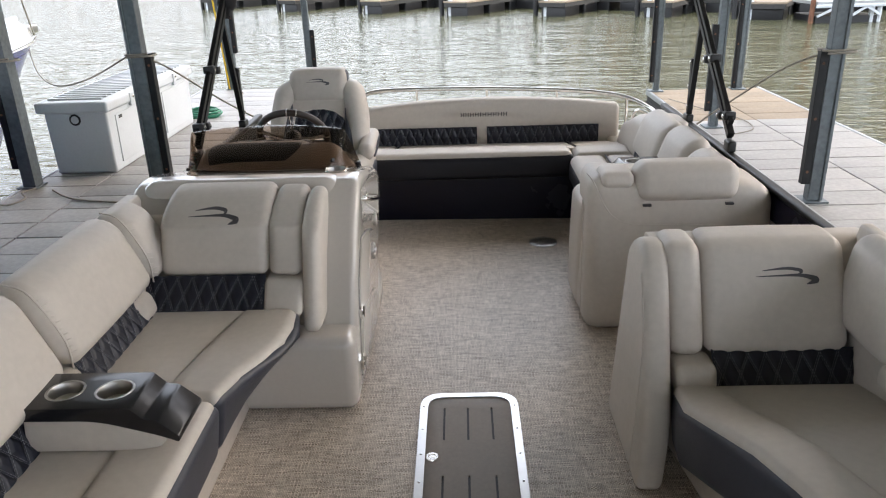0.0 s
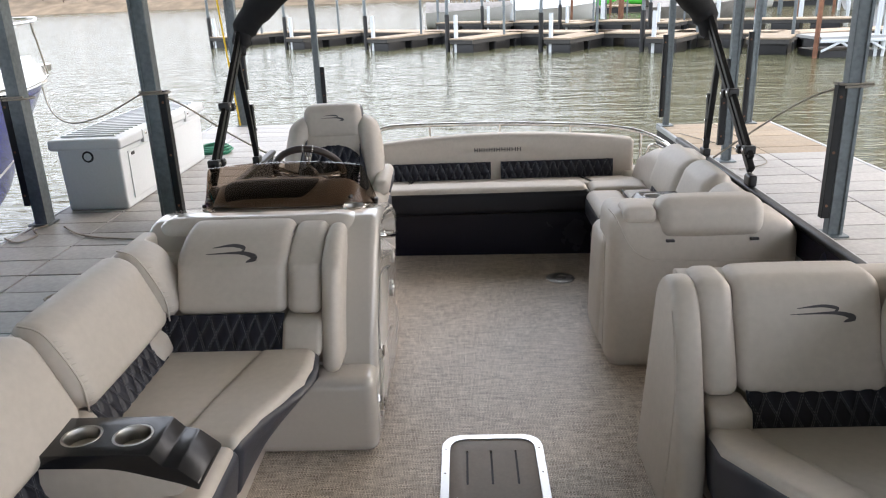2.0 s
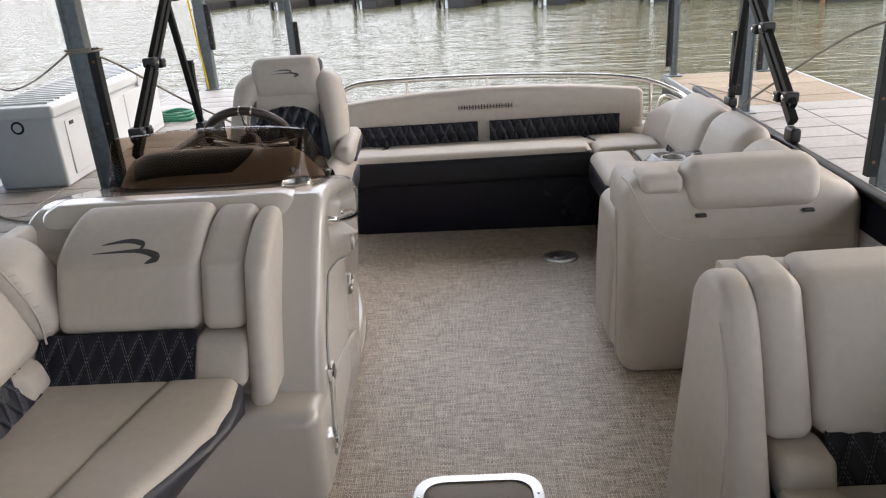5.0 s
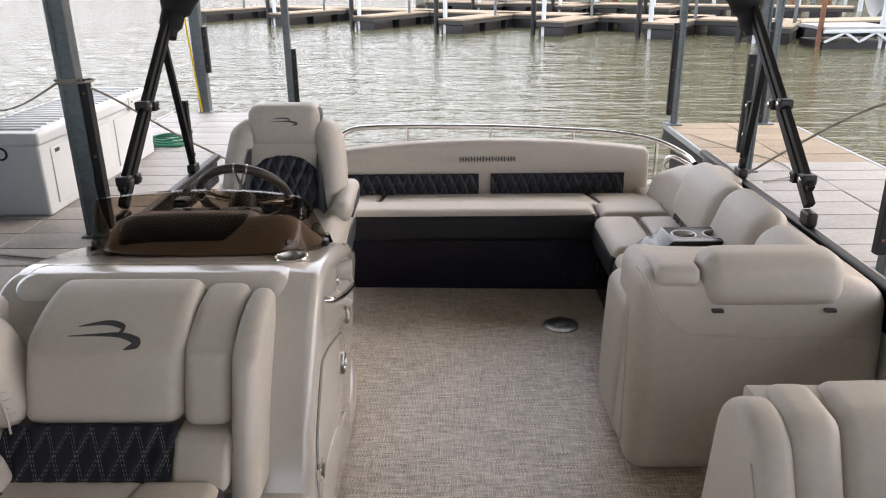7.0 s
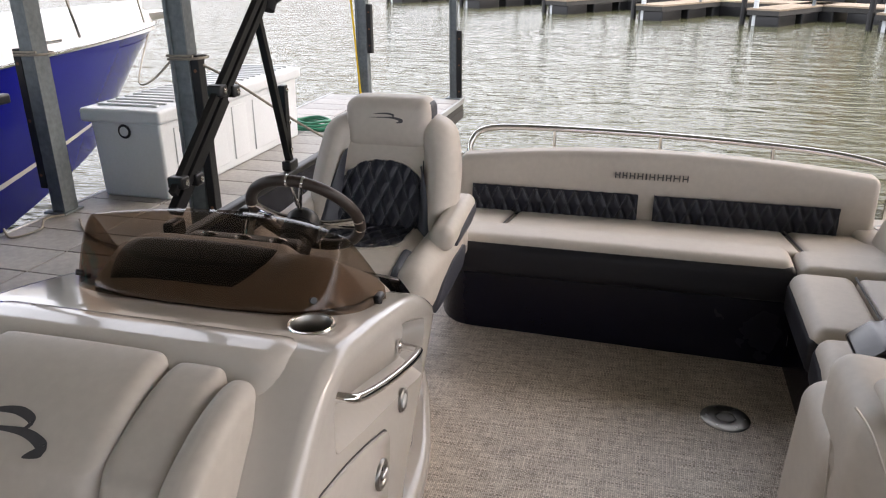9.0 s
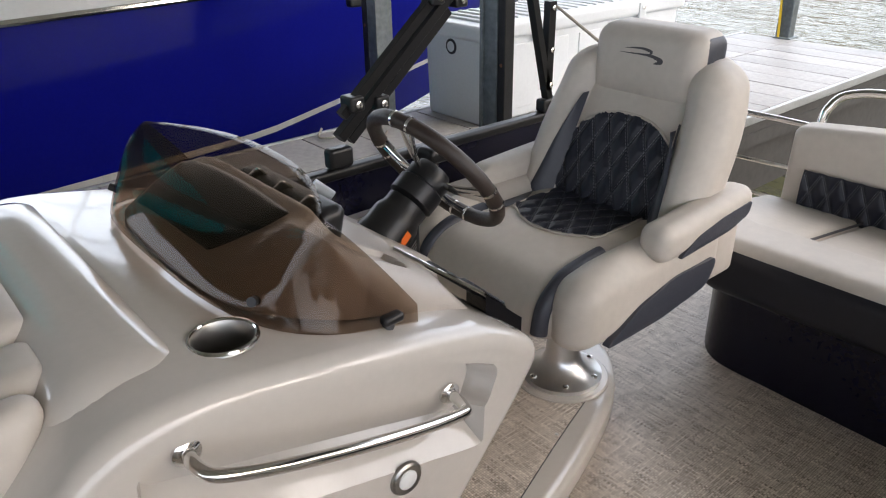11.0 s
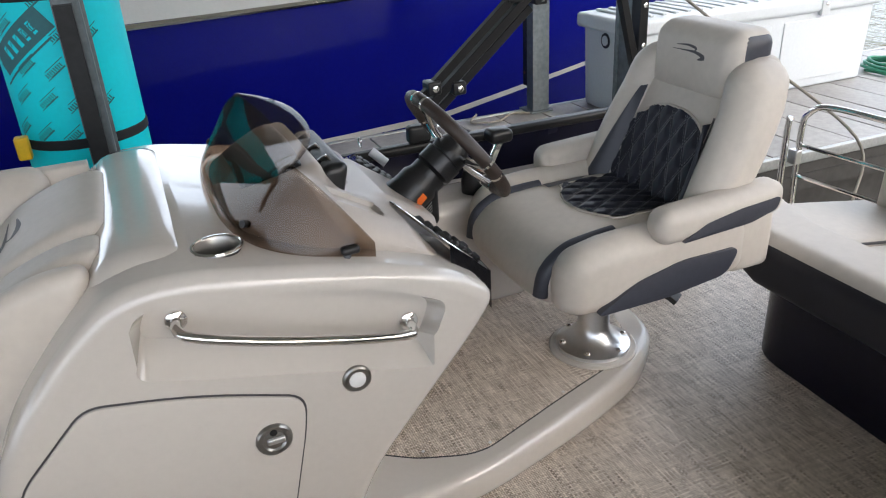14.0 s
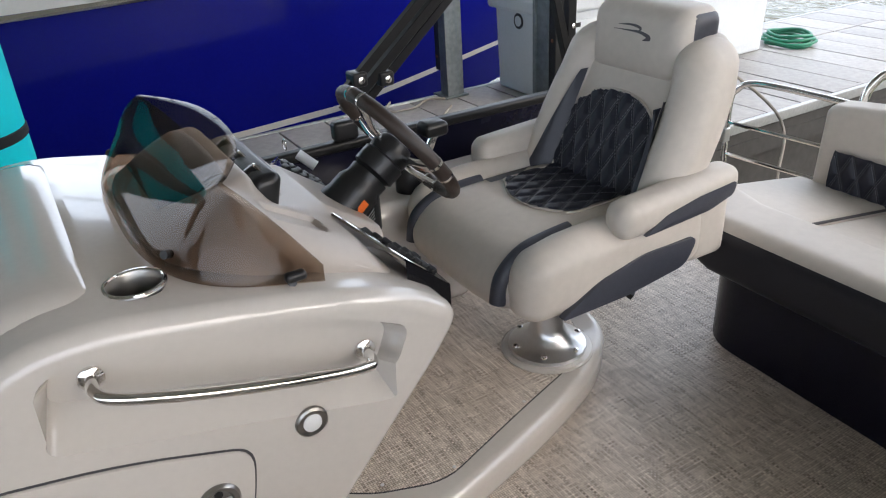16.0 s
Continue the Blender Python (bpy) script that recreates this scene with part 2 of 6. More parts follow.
BEIGE = material("beige_vinyl", (0.55, 0.50, 0.44), 0.48, vary=0.06, grain=40, blotch=5, bump=0.35, bump_scale=900, bump_dist=0.0006)
NAVY = material("charcoal_vinyl", (0.040, 0.043, 0.057), 0.45, vary=0.12, bump=0.35, bump_scale=900, bump_dist=0.0006)
QUILT = material("quilted_black_vinyl", (0.011, 0.013, 0.023), 0.42, vary=0.15, bump=0.3, bump_scale=900, bump_dist=0.0006, spec=0.38)
THREAD = material("grey_thread", (0.24, 0.24, 0.26), 0.7, vary=0.1)
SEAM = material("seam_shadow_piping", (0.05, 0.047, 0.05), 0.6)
GEL = material("beige_gelcoat", (0.55, 0.51, 0.46), 0.16, vary=0.03, bump=0.04, bump_scale=25, coat=0.6, rough_vary=0.04)
DASHM = material("taupe_dash", (0.42, 0.375, 0.33), 0.35, vary=0.04, bump=0.25, bump_scale=700, bump_dist=0.0006)
NAVY2 = material("dark_charcoal_vinyl", (0.013, 0.013, 0.018), 0.5, vary=0.12, bump=0.35, bump_scale=900, bump_dist=0.0006, spec=0.35)
BASENAVY = material("navy_fibreglass", (0.006, 0.006, 0.017), 0.25, vary=0.1, bump=0.05, bump_scale=30, spec=0.30)
BLACK = material("black_plastic", (0.012, 0.012, 0.013), 0.36, vary=0.2, bump=0.15)
GLOSSBLACK = material("gloss_black_plastic", (0.008, 0.008, 0.01), 0.2, vary=0.15, bump=0.02, coat=0.0)
CLOTH = material("black_canvas", (0.012, 0.012, 0.014), 0.85, vary=0.2, bump=0.5, bump_scale=500)
ANOD = material("black_anodised_tube", (0.009, 0.009, 0.010), 0.40, vary=0.2, bump=0.1, spec=0.35)
CHROME = material("polished_stainless", (0.78, 0.77, 0.75), 0.10, metal=1.0, vary=0.03, bump=0.02, rough_vary=0.05)
BRUSHED = material("brushed_aluminium", (0.72, 0.72, 0.72), 0.30, metal=1.0, vary=0.05, bump=0.1)
HATCHM = material("taupe_hatch_plastic", (0.235, 0.195, 0.16), 0.5, vary=0.10, grain=80, blotch=7, bump=0.3, bump_scale=600, bump_dist=0.0008)
GALV = material("galvanised_steel", (0.17, 0.195, 0.205), 0.5, metal=0.5, vary=0.28, grain=35, blotch=6, bump=0.1)
BUMPER = material("black_rubber_bumper", (0.012, 0.013, 0.014), 0.5, vary=0.4, grain=30, blotch=4, bump=0.3, spec=0.35)
WHITE = material("white_polyethylene", (0.60, 0.63, 0.65), 0.38, vary=0.05, bump=0.15, bump_scale=300)
SHEETM = material("dull_roof_sheeting", (0.52, 0.51, 0.50), 0.6, vary=0.1, bump=0.1, bump_scale=60)
ROOFM = material("white_roof_sheeting", (0.80, 0.79, 0.77), 0.5, vary=0.05, bump=0.1, bump_scale=60)
WHITEP = material("white_gelcoat", (0.64, 0.63, 0.61), 0.25, vary=0.04, bump=0.02, coat=0.4)
BLUEHULL = material("royal_blue_gelcoat", (0.006, 0.008, 0.19), 0.12, vary=0.08, bump=0.03, bump_scale=8, coat=0.1, spec=0.3)
PLANK = material("grey_dock_plank", (0.35, 0.335, 0.315), 0.5, vary=0.22, grain=25, blotch=2.5, bump=0.5, bump_scale=160)
BROWNPLANK = material("tan_dock_plank", (0.328, 0.257, 0.179), 0.75, vary=0.25, grain=25, blotch=2.5, bump=0.5, bump_scale=160)
DOCKDARK = material("dark_dock_frame", (0.045, 0.043, 0.04), 0.75, vary=0.3, grain=20)
ALUEDGE = material("weathered_aluminium_edge", (0.42, 0.43, 0.43), 0.45, metal=0.6, vary=0.2)
ROPE = material("weathered_rope", (0.33, 0.30, 0.25), 0.85, vary=0.3, grain=300, bump=0.8, bump_scale=350)
HOSE = material("green_hose", (0.03, 0.21, 0.12), 0.45, vary=0.15)
AQUA = material("turquoise_foam", (0.0, 0.70, 0.79), 0.55, vary=0.05, bump=0.3, bump_scale=250)
TEALPRINT = material("dark_teal_print", (0.03, 0.14, 0.16), 0.55, vary=0.1)
YELLOW = material("yellow_plastic", (0.75, 0.50, 0.02), 0.4)
ORANGE = material("orange_label", (0.80, 0.16, 0.02), 0.4)
LENS = material("frosted_lens", (0.75, 0.75, 0.73), 0.25, vary=0.03)
GREEN = material("green_plastic", (0.05, 0.42, 0.04), 0.4)
CYAN = material("pale_blue_plastic", (0.25, 0.55, 0.65), 0.4)
RUST = material("rusty_steel", (0.20, 0.09, 0.05), 0.8, vary=0.4, grain=8)
FARROOF = material("far_roof", (0.30, 0.28, 0.26), 0.7, vary=0.3)
LAND = material("far_bank", (0.20, 0.15, 0.10), 0.95, vary=0.5, grain=0.4, blotch=0.05)
TREES = material("bare_woods", (0.13, 0.10, 0.075), 0.95, vary=0.5, grain=0.6, blotch=0.08)
CUPSTEEL = material("dull_steel_cup", (0.36, 0.35, 0.33), 0.32, metal=1.0, vary=0.08)
DARKWOOD = material("dark_wheel_grip", (0.035, 0.024, 0.019), 0.42, vary=0.2, bump=0.4, bump_scale=500)
PRINT = material("dark_grey_print", (0.065, 0.062, 0.066), 0.5)


def carpet_material():
    """Basket-woven vinyl: threads both ways, each with its own shade, crossing over and under."""
    mt = bpy.data.materials.new("woven_vinyl_flooring")
    mt.use_nodes = True
    N, L = mt.node_tree.nodes, mt.node_tree.links
    bs = N["Principled BSDF"]
    tc, sp = N.new("ShaderNodeTexCoord"), N.new("ShaderNodeSeparateXYZ")
    L.new(tc.outputs["Object"], sp.inputs[0])

    def op(kind, a, b=None, c=None):
        n = N.new("ShaderNodeMath")
        n.operation = kind
        for k, v in enumerate((a, b, c)):
            if v is None:
                continue
            if isinstance(v, (int, float)):
                n.inputs[k].default_value = v
            else:
                L.new(v, n.inputs[k])
        return n.outputs[0]
    COUNT = 165.0
    X, Y = op("MULTIPLY", sp.outputs[0], COUNT), op("MULTIPLY", sp.outputs[1], COUNT)
    ix, iy = op("FLOOR", X), op("FLOOR", Y)

    def thread(i, along, k):
        v = N.new("ShaderNodeCombineXYZ")
        L.new(op("MULTIPLY", i, 3.71), v.inputs[0])
        L.new(op("MULTIPLY", along, k), v.inputs[1])
        n = N.new("ShaderNodeTexNoise")
        n.inputs["Scale"].default_value, n.inputs["Detail"].default_value = 1.0, 2.0
        L.new(v.outputs[0], n.inputs["Vector"])
        return n.outputs["Fac"]
    warp_t, weft_t = thread(ix, sp.outputs[1], 14.0), thread(iy, sp.outputs[0], 14.0)
    par = op("MODULO", op("ABSOLUTE", op("ADD", ix, iy)), 2.0)
    mx = N.new("ShaderNodeMix")
    L.new(par, mx.inputs[0])
    L.new(op("MULTIPLY_ADD", warp_t, 0.6, 0.21), mx.inputs[2])
    L.new(weft_t, mx.inputs[3])
    # thread roundness: relief, and shade between threads put into the colour
    fx, fy = op("ABSOLUTE", op("SUBTRACT", op("FRACT", X), 0.5)), op("ABSOLUTE", op("SUBTRACT", op("FRACT", Y), 0.5))
    hollow = op("MULTIPLY", op("POWER", op("MULTIPLY", op("MAXIMUM", fx, fy), 2.0), 4.0), -0.24)
    wide = N.new("ShaderNodeTexNoise")
    wide.inputs["Scale"].default_value, wide.inputs["Detail"].default_value = 4.0, 5
    L.new(tc.outputs["Object"], wide.inputs["Vector"])
    f = op("ADD", op("ADD", mx.outputs[0], hollow), op("MULTIPLY_ADD", wide.outputs["Fac"], 0.10, -0.02))
    rp = N.new("ShaderNodeValToRGB")
    e = rp.color_ramp.elements
    e[0].position, e[0].color = 0.28, (0.20, 0.16, 0.125, 1)
    e[1].position, e[1].color = 0.66, (0.88, 0.79, 0.69, 1)
    k = rp.color_ramp.elements.new(0.46)
    k.color = (0.57, 0.49, 0.41, 1)
    L.new(f, rp.inputs[0])
    L.new(rp.outputs[0], bs.inputs["Base Color"])
    bs.inputs["Roughness"].default_value = 0.42
    bp = N.new("ShaderNodeBump")
    bp.inputs["Strength"].default_value, bp.inputs["Distance"].default_value = 0.5, 0.0012
    L.new(op("ADD", hollow, op("MULTIPLY", mx.outputs[0], 0.2)), bp.inputs["Height"])
    L.new(bp.outputs[0], bs.inputs["Normal"])
    return mt


def water_material():
    mt = bpy.data.materials.new("lake_water")
    mt.use_nodes = True
    N, L = mt.node_tree.nodes, mt.node_tree.links
    bs = N["Principled BSDF"]
    bs.inputs["Base Color"].default_value = (0.085, 0.085, 0.045, 1)
    bs.inputs["Roughness"].default_value = 0.12
    bs.inputs["IOR"].default_value = 1.33
    bs.inputs["Specular IOR Level"].default_value = 0.34
    tc = N.new("ShaderNodeTexCoord")
    prev = None
    for sx, sy, st, dist in ((0.55, 1.1, 0.5, 0.20), (1.7, 4.2, 0.7, 0.11), (6, 12, 0.7, 0.022)):
        mp = N.new("ShaderNodeMapping")
        mp.inputs["Scale"].default_value = (sx, sy, 1)
        mp.inputs["Rotation"].default_value = (0, 0, 0.25)
        L.new(tc.outputs["Object"], mp.inputs["Vector"])
        n = N.new("ShaderNodeTexNoise")
        n.inputs["Scale"].default_value, n.inputs["Detail"].default_value = 1.0, 2.5
        L.new(mp.outputs[0], n.inputs["Vector"])
        bp = N.new("ShaderNodeBump")
        bp.inputs["Strength"].default_value, bp.inputs["Distance"].default_value = st * 0.68, dist
        L.new(n.outputs["Fac"], bp.inputs["Height"])
        if prev:
            L.new(prev.outputs[0], bp.inputs["Normal"])
        prev = bp
    L.new(prev.outputs[0], bs.inputs["Normal"])
    return mt


def tint_material():
    mt = bpy.data.materials.new("bronze_tinted_acrylic")
    mt.use_nodes = True
    N, L = mt.node_tree.nodes, mt.node_tree.links
    N.remove(N["Principled BSDF"])
    tr, gl, fr, mx = N.new("ShaderNodeBsdfTransparent"), N.new("ShaderNodeBsdfGlossy"), N.new("ShaderNodeLayerWeight"), N.new("ShaderNodeMixShader")
    pw, ad = N.new("ShaderNodeMath"), N.new("ShaderNodeMath")
    pw.operation, ad.operation = "POWER", "MULTIPLY_ADD"
    pw.inputs[1].default_value, ad.inputs[1].default_value, ad.inputs[2].default_value = 5.0, 0.24, 0.032
    tr.inputs[0].default_value = (0.63, 0.56, 0.50, 1)
    gl.inputs["Roughness"].default_value = 0.02
    fr.inputs[0].default_value = 0.5
    L.new(fr.outputs["Facing"], pw.inputs[0])
    L.new(pw.outputs[0], ad.inputs[0])
    L.new(ad.outputs[0], mx.inputs[0])
    L.new(tr.outputs[0], mx.inputs[1])
    L.new(gl.outputs[0], mx.inputs[2])
    L.new(mx.outputs[0], N["Material Output"].inputs[0])
    return mt


CARPET, WATER, TINT = carpet_material(), water_material(), tint_material()


# ---- shared pieces of furniture ----
def ribbon(pts, widths, o, ex, ey, n, size):
    o, ex, ey, n = Vector(o), Vector(ex).normalized(), Vector(ey).normalized(), Vector(n).normalized()
    P = smooth_path([(x, y, 0) for x, y in pts], 6)
    V, F = [], []
    for i, p in enumerate(P):
        t = (P[min(i + 1, len(P) - 1)] - P[max(0, i - 1)]).normalized()
        s = Vector((-t.y, t.x, 0))
        f = i / (len(P) - 1) * (len(widths) - 1)
        k = min(int(f), len(widths) - 2)
        w = widths[k] + (widths[k + 1] - widths[k]) * (f - k)
        for sg in (-0.5, 0.5):
            q = p + s * w * sg
            V.append(tuple(o + (ex * q.x + ey * q.y) * size + n * 0.0008))
    for i in range(len(P) - 1):
        F.append((2 * i, 2 * i + 2, 2 * i + 3, 2 * i + 1))
    return V, F


def emblem(o, ex, ey, n, size):
    """A mark of two swept strokes, its lower left corner at o."""
    return join(ribbon([(0, 0.245), (0.3, 0.275), (0.5, 0.275), (0.68, 0.23), (0.60, 0.155)], (0.008, 0.04, 0.055, 0.06, 0.01), o, ex, ey, n, size),
                ribbon([(-0.12, 0.145), (0.38, 0.158), (0.66, 0.155), (0.86, 0.11), (0.93, 0.06), (0.76, 0.0)], (0.008, 0.035, 0.06, 0.085, 0.11, 0.01), o, ex, ey, n, size))


def ring(c, r, t=0.006, mat=None):
    return lathe([(r - t, -0.002), (r - t * 0.8, 0.003), (r, 0.004), (r + t, 0.002), (r + t * 1.2, -0.002)], c, 28, mat)


def cup_insert(parent, c, r, name="cup_holder"):
    cup = part(name, lathe([(0.001, -0.07), (r - 0.012, -0.07), (r - 0.007, -0.02), (r - 0.004, 0.0), (r - 0.002, 0.004), (r + 0.004, 0.004), (r + 0.006, 0.0)], c, 28, None, False), CUPSTEEL, parent, "stainless steel cup holder")
    part("rim", tube([(c[0] + (r + 0.002) * math.cos(a), c[1] + (r + 0.002) * math.sin(a), c[2] + 0.003) for a in np.linspace(0, 6.283, 29)[:-1]], 0.0035, 6, 1, closed=True, smooth=False), CHROME, cup) if parent.parent is None else None
    return cup


def add_quilt(parent, fn, w, h, name="quilted_panel", **kw):
    pad, st = quilt(fn, w, h, **kw)
    p = part(name, pad, QUILT, parent, "diamond-quilted black vinyl", 60)
    if st:
        part("stitching", st, THREAD, p, "pale grey double stitching")
    return p


def leanx(k, z0):
    return lambda x, y, z: (x + k * (z - z0), y, z)


def leany(k, z0):
    return lambda x, y, z: (x, y + k * (z - z0), z)


# ---- water, hull, deck ----
solid("water", sheet(lambda u, v: ((u - 0.5) * 1600, -300 + v * 1500, -0.5), 2, 2), WATER, (0, 0, -0.5), "grey-green rippled lake water", "water", kind="structure")
solid("floor", box((-1.27, -1.6, -0.06), (1.52, 5.95, 0.0)), CARPET, (0, 2, 0), "beige woven vinyl deck flooring", "floor", kind="structure")
solid("hull", join(box((-1.30, -1.6, -0.30), (1.55, 6.0, -0.064)), tube([(-0.85, -1.5, -0.52), (-0.85, 6.1, -0.52)], 0.3, 16, 1, smooth=False), tube([(1.1, -1.5, -0.52), (1.1, 6.1, -0.52)], 0.3, 16, 1, smooth=False)), BASENAVY, (0, 2, -0.3), "dark pontoon hull under the deck", "boat hull", kind="structure")


def fence(x, side):
    f = thing("side_rail", (x, 2.2, 0), "black and white metal side rail panel along the deck edge", "boat rail", "side rails")
    part("lower_panel", box((x - 0.008, -1.55, 0.0), (x + 0.008, 5.45, 0.49)), WHITEP, f, "white lower panel")
    part("upper_panel", box((x - 0.012, -1.55, 0.492), (x + 0.012, 5.45, 0.615)), BASENAVY, f, "black upper band")
    part("top_rail", sbox((x - 0.022, -1.58, 0.612), (x + 0.022, 5.5, 0.645), 0.012, m=2), ANOD, f, "black anodised top rail")
    for y in (-1.0, 0.6, 2.2, 3.05, 5.2):
        part("post", bar((x + side * 0.02, y, 0), (x + side * 0.02, y, 0.61), 0.03, 0.03), ANOD, f)


fence(-1.285, -1)
fence(1.52, 1)
RS = thing("rub_strip", (1.57, 2.2, 0.5), "silver aluminium rub strip outside the side rail", "trim", kind="structure")
part("strip", sbox((1.545, -1.5, 0.54), (1.585, 5.5, 0.62), 0.012, m=1), ALUEDGE, RS)


# ---- helm console ----
CON = thing("helm_console", (-0.78, 3.5, 0), "glossy beige fibreglass helm console with a tinted windscreen", "boat console")
side = [(2.83, 0.0), (2.85, 0.16), (3.01, 0.55), (3.15, 0.715), (3.245, 0.795), (3.36, 0.805), (3.55, 0.772), (3.77, 0.722), (3.90, 0.68), (4.015, 0.60), (3.955, 0.515), (3.70, 0.225), (3.64, 0.1), (3.60, 0.0)]
shell = prism(rounded(side, [0, 0.05, 0.1, 0.1, 0.06, 0.1, 0.1, 0.1, 0.05, 0.05, 0.05, 0.1, 0.03, 0]), "x", -1.245, -0.298, 0.035, 5)
recess = warp(prism(rounded([(3.30, 0.738), (3.50, 0.722), (3.72, 0.672), (3.865, 0.60), (3.83, 0.515), (3.62, 0.575), (3.27, 0.672)], [0.03, 0.1, 0.1, 0.03, 0.03, 0.1, 0.03]), "x", -0.355, -0.20, 0.0), lambda x, y, z: (x, 3.57 + (y - 3.57) * (1 + (x + 0.355) * 1.3), z + (x + 0.355) * (0.25 if z > 0.70 - 0.33 * (y - 3.3) else -1.0)))
cup_cut = lathe([(0.036, -0.075), (0.046, 0.0), (0.046, 0.06)], (-0.425, 3.45, 0.79), 28)
part("shell", carve(shell, recess, cup_cut), GEL, CON, sharp=30)
cup_insert(CON, (-0.425, 3.45, 0.7935), 0.047)
part("front_lip", sbox((-1.225, 3.195, 0.60), (-0.362, 3.42, 0.815), 0.09, m=6), GEL, CON)
part("base_ledge", sbox((-1.22, 2.785, 0.0), (-0.297, 3.06, 0.318), 0.045, m=4), GEL, CON, "moulded ledge under the lounge back")
door_o = rounded([(2.925, 0.075), (3.013, 0.44), (3.155, 0.585), (3.35, 0.55), (3.555, 0.48), (3.545, 0.40), (3.46, 0.06)], [0.02, 0.04, 0.035, 0.1, 0.05, 0.05, 0.03])
gap_o = [(3.24 + (y - 3.24) * 1.014, 0.32 + (z - 0.32) * 1.016) for y, z in door_o]
part("door_gap", prism(gap_o, "x", -0.31, -0.2965), SEAM, CON, "dark gap round the door")
DOOR = part("door", prism(door_o, "x", -0.305, -0.290, 0.004, 2), GEL, CON)
LA = Matrix.Rotation(radians(90), 4, "Y")
part("door_crease", prism(rounded([(2.945, 0.10), (3.0, 0.285), (3.10, 0.305), (3.30, 0.275), (3.49, 0.215), (3.455, 0.075)], [0.02, 0.05, 0.1, 0.1, 0.04, 0.02]), "x", -0.294, -0.2865, 0.006, 3), GEL, DOOR, "raised lower panel")
lat = part("latch", lathe([(0.002, 0.002), (0.022, 0.002), (0.026, 0.006), (0.034, 0.007), (0.038, 0.003), (0.039, -0.004)], (-0.289, 3.478, 0.402), 28, LA), CUPSTEEL, DOOR, "round stainless pull latch")
part("thumb_turn", sbox((-0.286, 3.462, 0.396), (-0.277, 3.500, 0.410), 0.004, m=1), BRUSHED, DOOR)
part("keyhole", lathe([(0.001, 0.0), (0.008, 0.0), (0.008, 0.003), (0.001, 0.003)], (-0.285, 3.478, 0.423), 12, LA), BLACK, DOOR)
for y, z in ((2.993, 0.335), (2.928, 0.142)):
    hg = part("hinge", join(box((-0.296, y - 0.028, z - 0.02), (-0.284, y + 0.028, z + 0.02)), tube([(-0.283, y - 0.004, z - 0.022), (-0.283, y + 0.004, z + 0.022)], 0.006, 8, 1, smooth=False)), CHROME, CON, "stainless hinge")
    for dy in (-0.018, 0.018):
        for dz in (-0.012, 0.012):
            part("screw", lathe([(0.004, 0), (0.003, 0.0015), (0.001, 0.0016)], (-0.284, y + dy, z + dz), 8, LA), BRUSHED, hg)
HR = part("grab_handle", tube([(-0.345, 3.345, 0.695), (-0.305, 3.345, 0.693), (-0.285, 3.375, 0.681), (-0.276, 3.5, 0.642), (-0.276, 3.66, 0.598), (-0.285, 3.78, 0.567), (-0.305, 3.805, 0.56), (-0.345, 3.81, 0.56)], 0.0105, 12, 7), CHROME, CON, "bent stainless grab rail")
for y, z in ((3.345, 0.694), (3.81, 0.56)):
    part("flange", lathe([(0.021, 0), (0.021, 0.006), (0.012, 0.012), (0.011, 0.012)], (-0.352, y, z), 20, LA), CHROME, HR)
CL = part("courtesy_light", lathe([(0.018, 0.004), (0.027, 0.006), (0.031, 0.003), (0.032, -0.003)], (-0.296, 3.668, 0.487), 28, LA), CUPSTEEL, CON, "round courtesy light with stainless rim")
part("light_lens", lathe([(0.001, 0.0), (0.019, 0.0), (0.018, 0.005), (0.010, 0.008), (0.001, 0.009)], (-0.295, 3.668, 0.487), 24, LA), LENS, CL, "frosted white lens")

# foot plate of the helm
plate = rounded([(-0.30, 3.2), (-0.298, 3.80), (-0.318, 3.99), (-0.415, 4.32), (-0.52, 4.58), (-0.66, 4.73), (-0.80, 4.76), (-1.245, 4.76), (-1.245, 3.2)], [0, 0.08, 0.1, 0.2, 0.1, 0.1, 0.1, 0, 0])
part("foot_plate", prism(plate, "z", 0.0, 0.10, 0.030, 5), GEL, CON, sharp=30)
inset = rounded([(-0.52, 3.70), (-0.43, 3.83), (-0.375, 3.98), (-0.49, 4.30), (-0.555, 4.50), (-0.70, 4.66), (-1.235, 4.68), (-1.235, 3.60), (-0.60, 3.60)], [0.03, 0.03, 0.06, 0.2, 0.05, 0.1, 0, 0, 0.02])
part("carpet_edge", tube([(x, y, 0.101) for x, y in inset[:34]], 0.0022, 6, 1, smooth=False), SEAM, CON)
part("foot_carpet", prism(inset, "z", 0.095, 0.104), CARPET, CON, "beige woven flooring inset")
for x, y in ((-0.40, 4.02), (-0.565, 4.49), (-0.445, 3.85), (-0.50, 4.30)):
    part("screw", lathe([(0.005, 0), (0.004, 0.002), (0.001, 0.0022)], (x, y, 0.104), 8), BRUSHED, CON)

# dash, windscreen
CX = -0.75


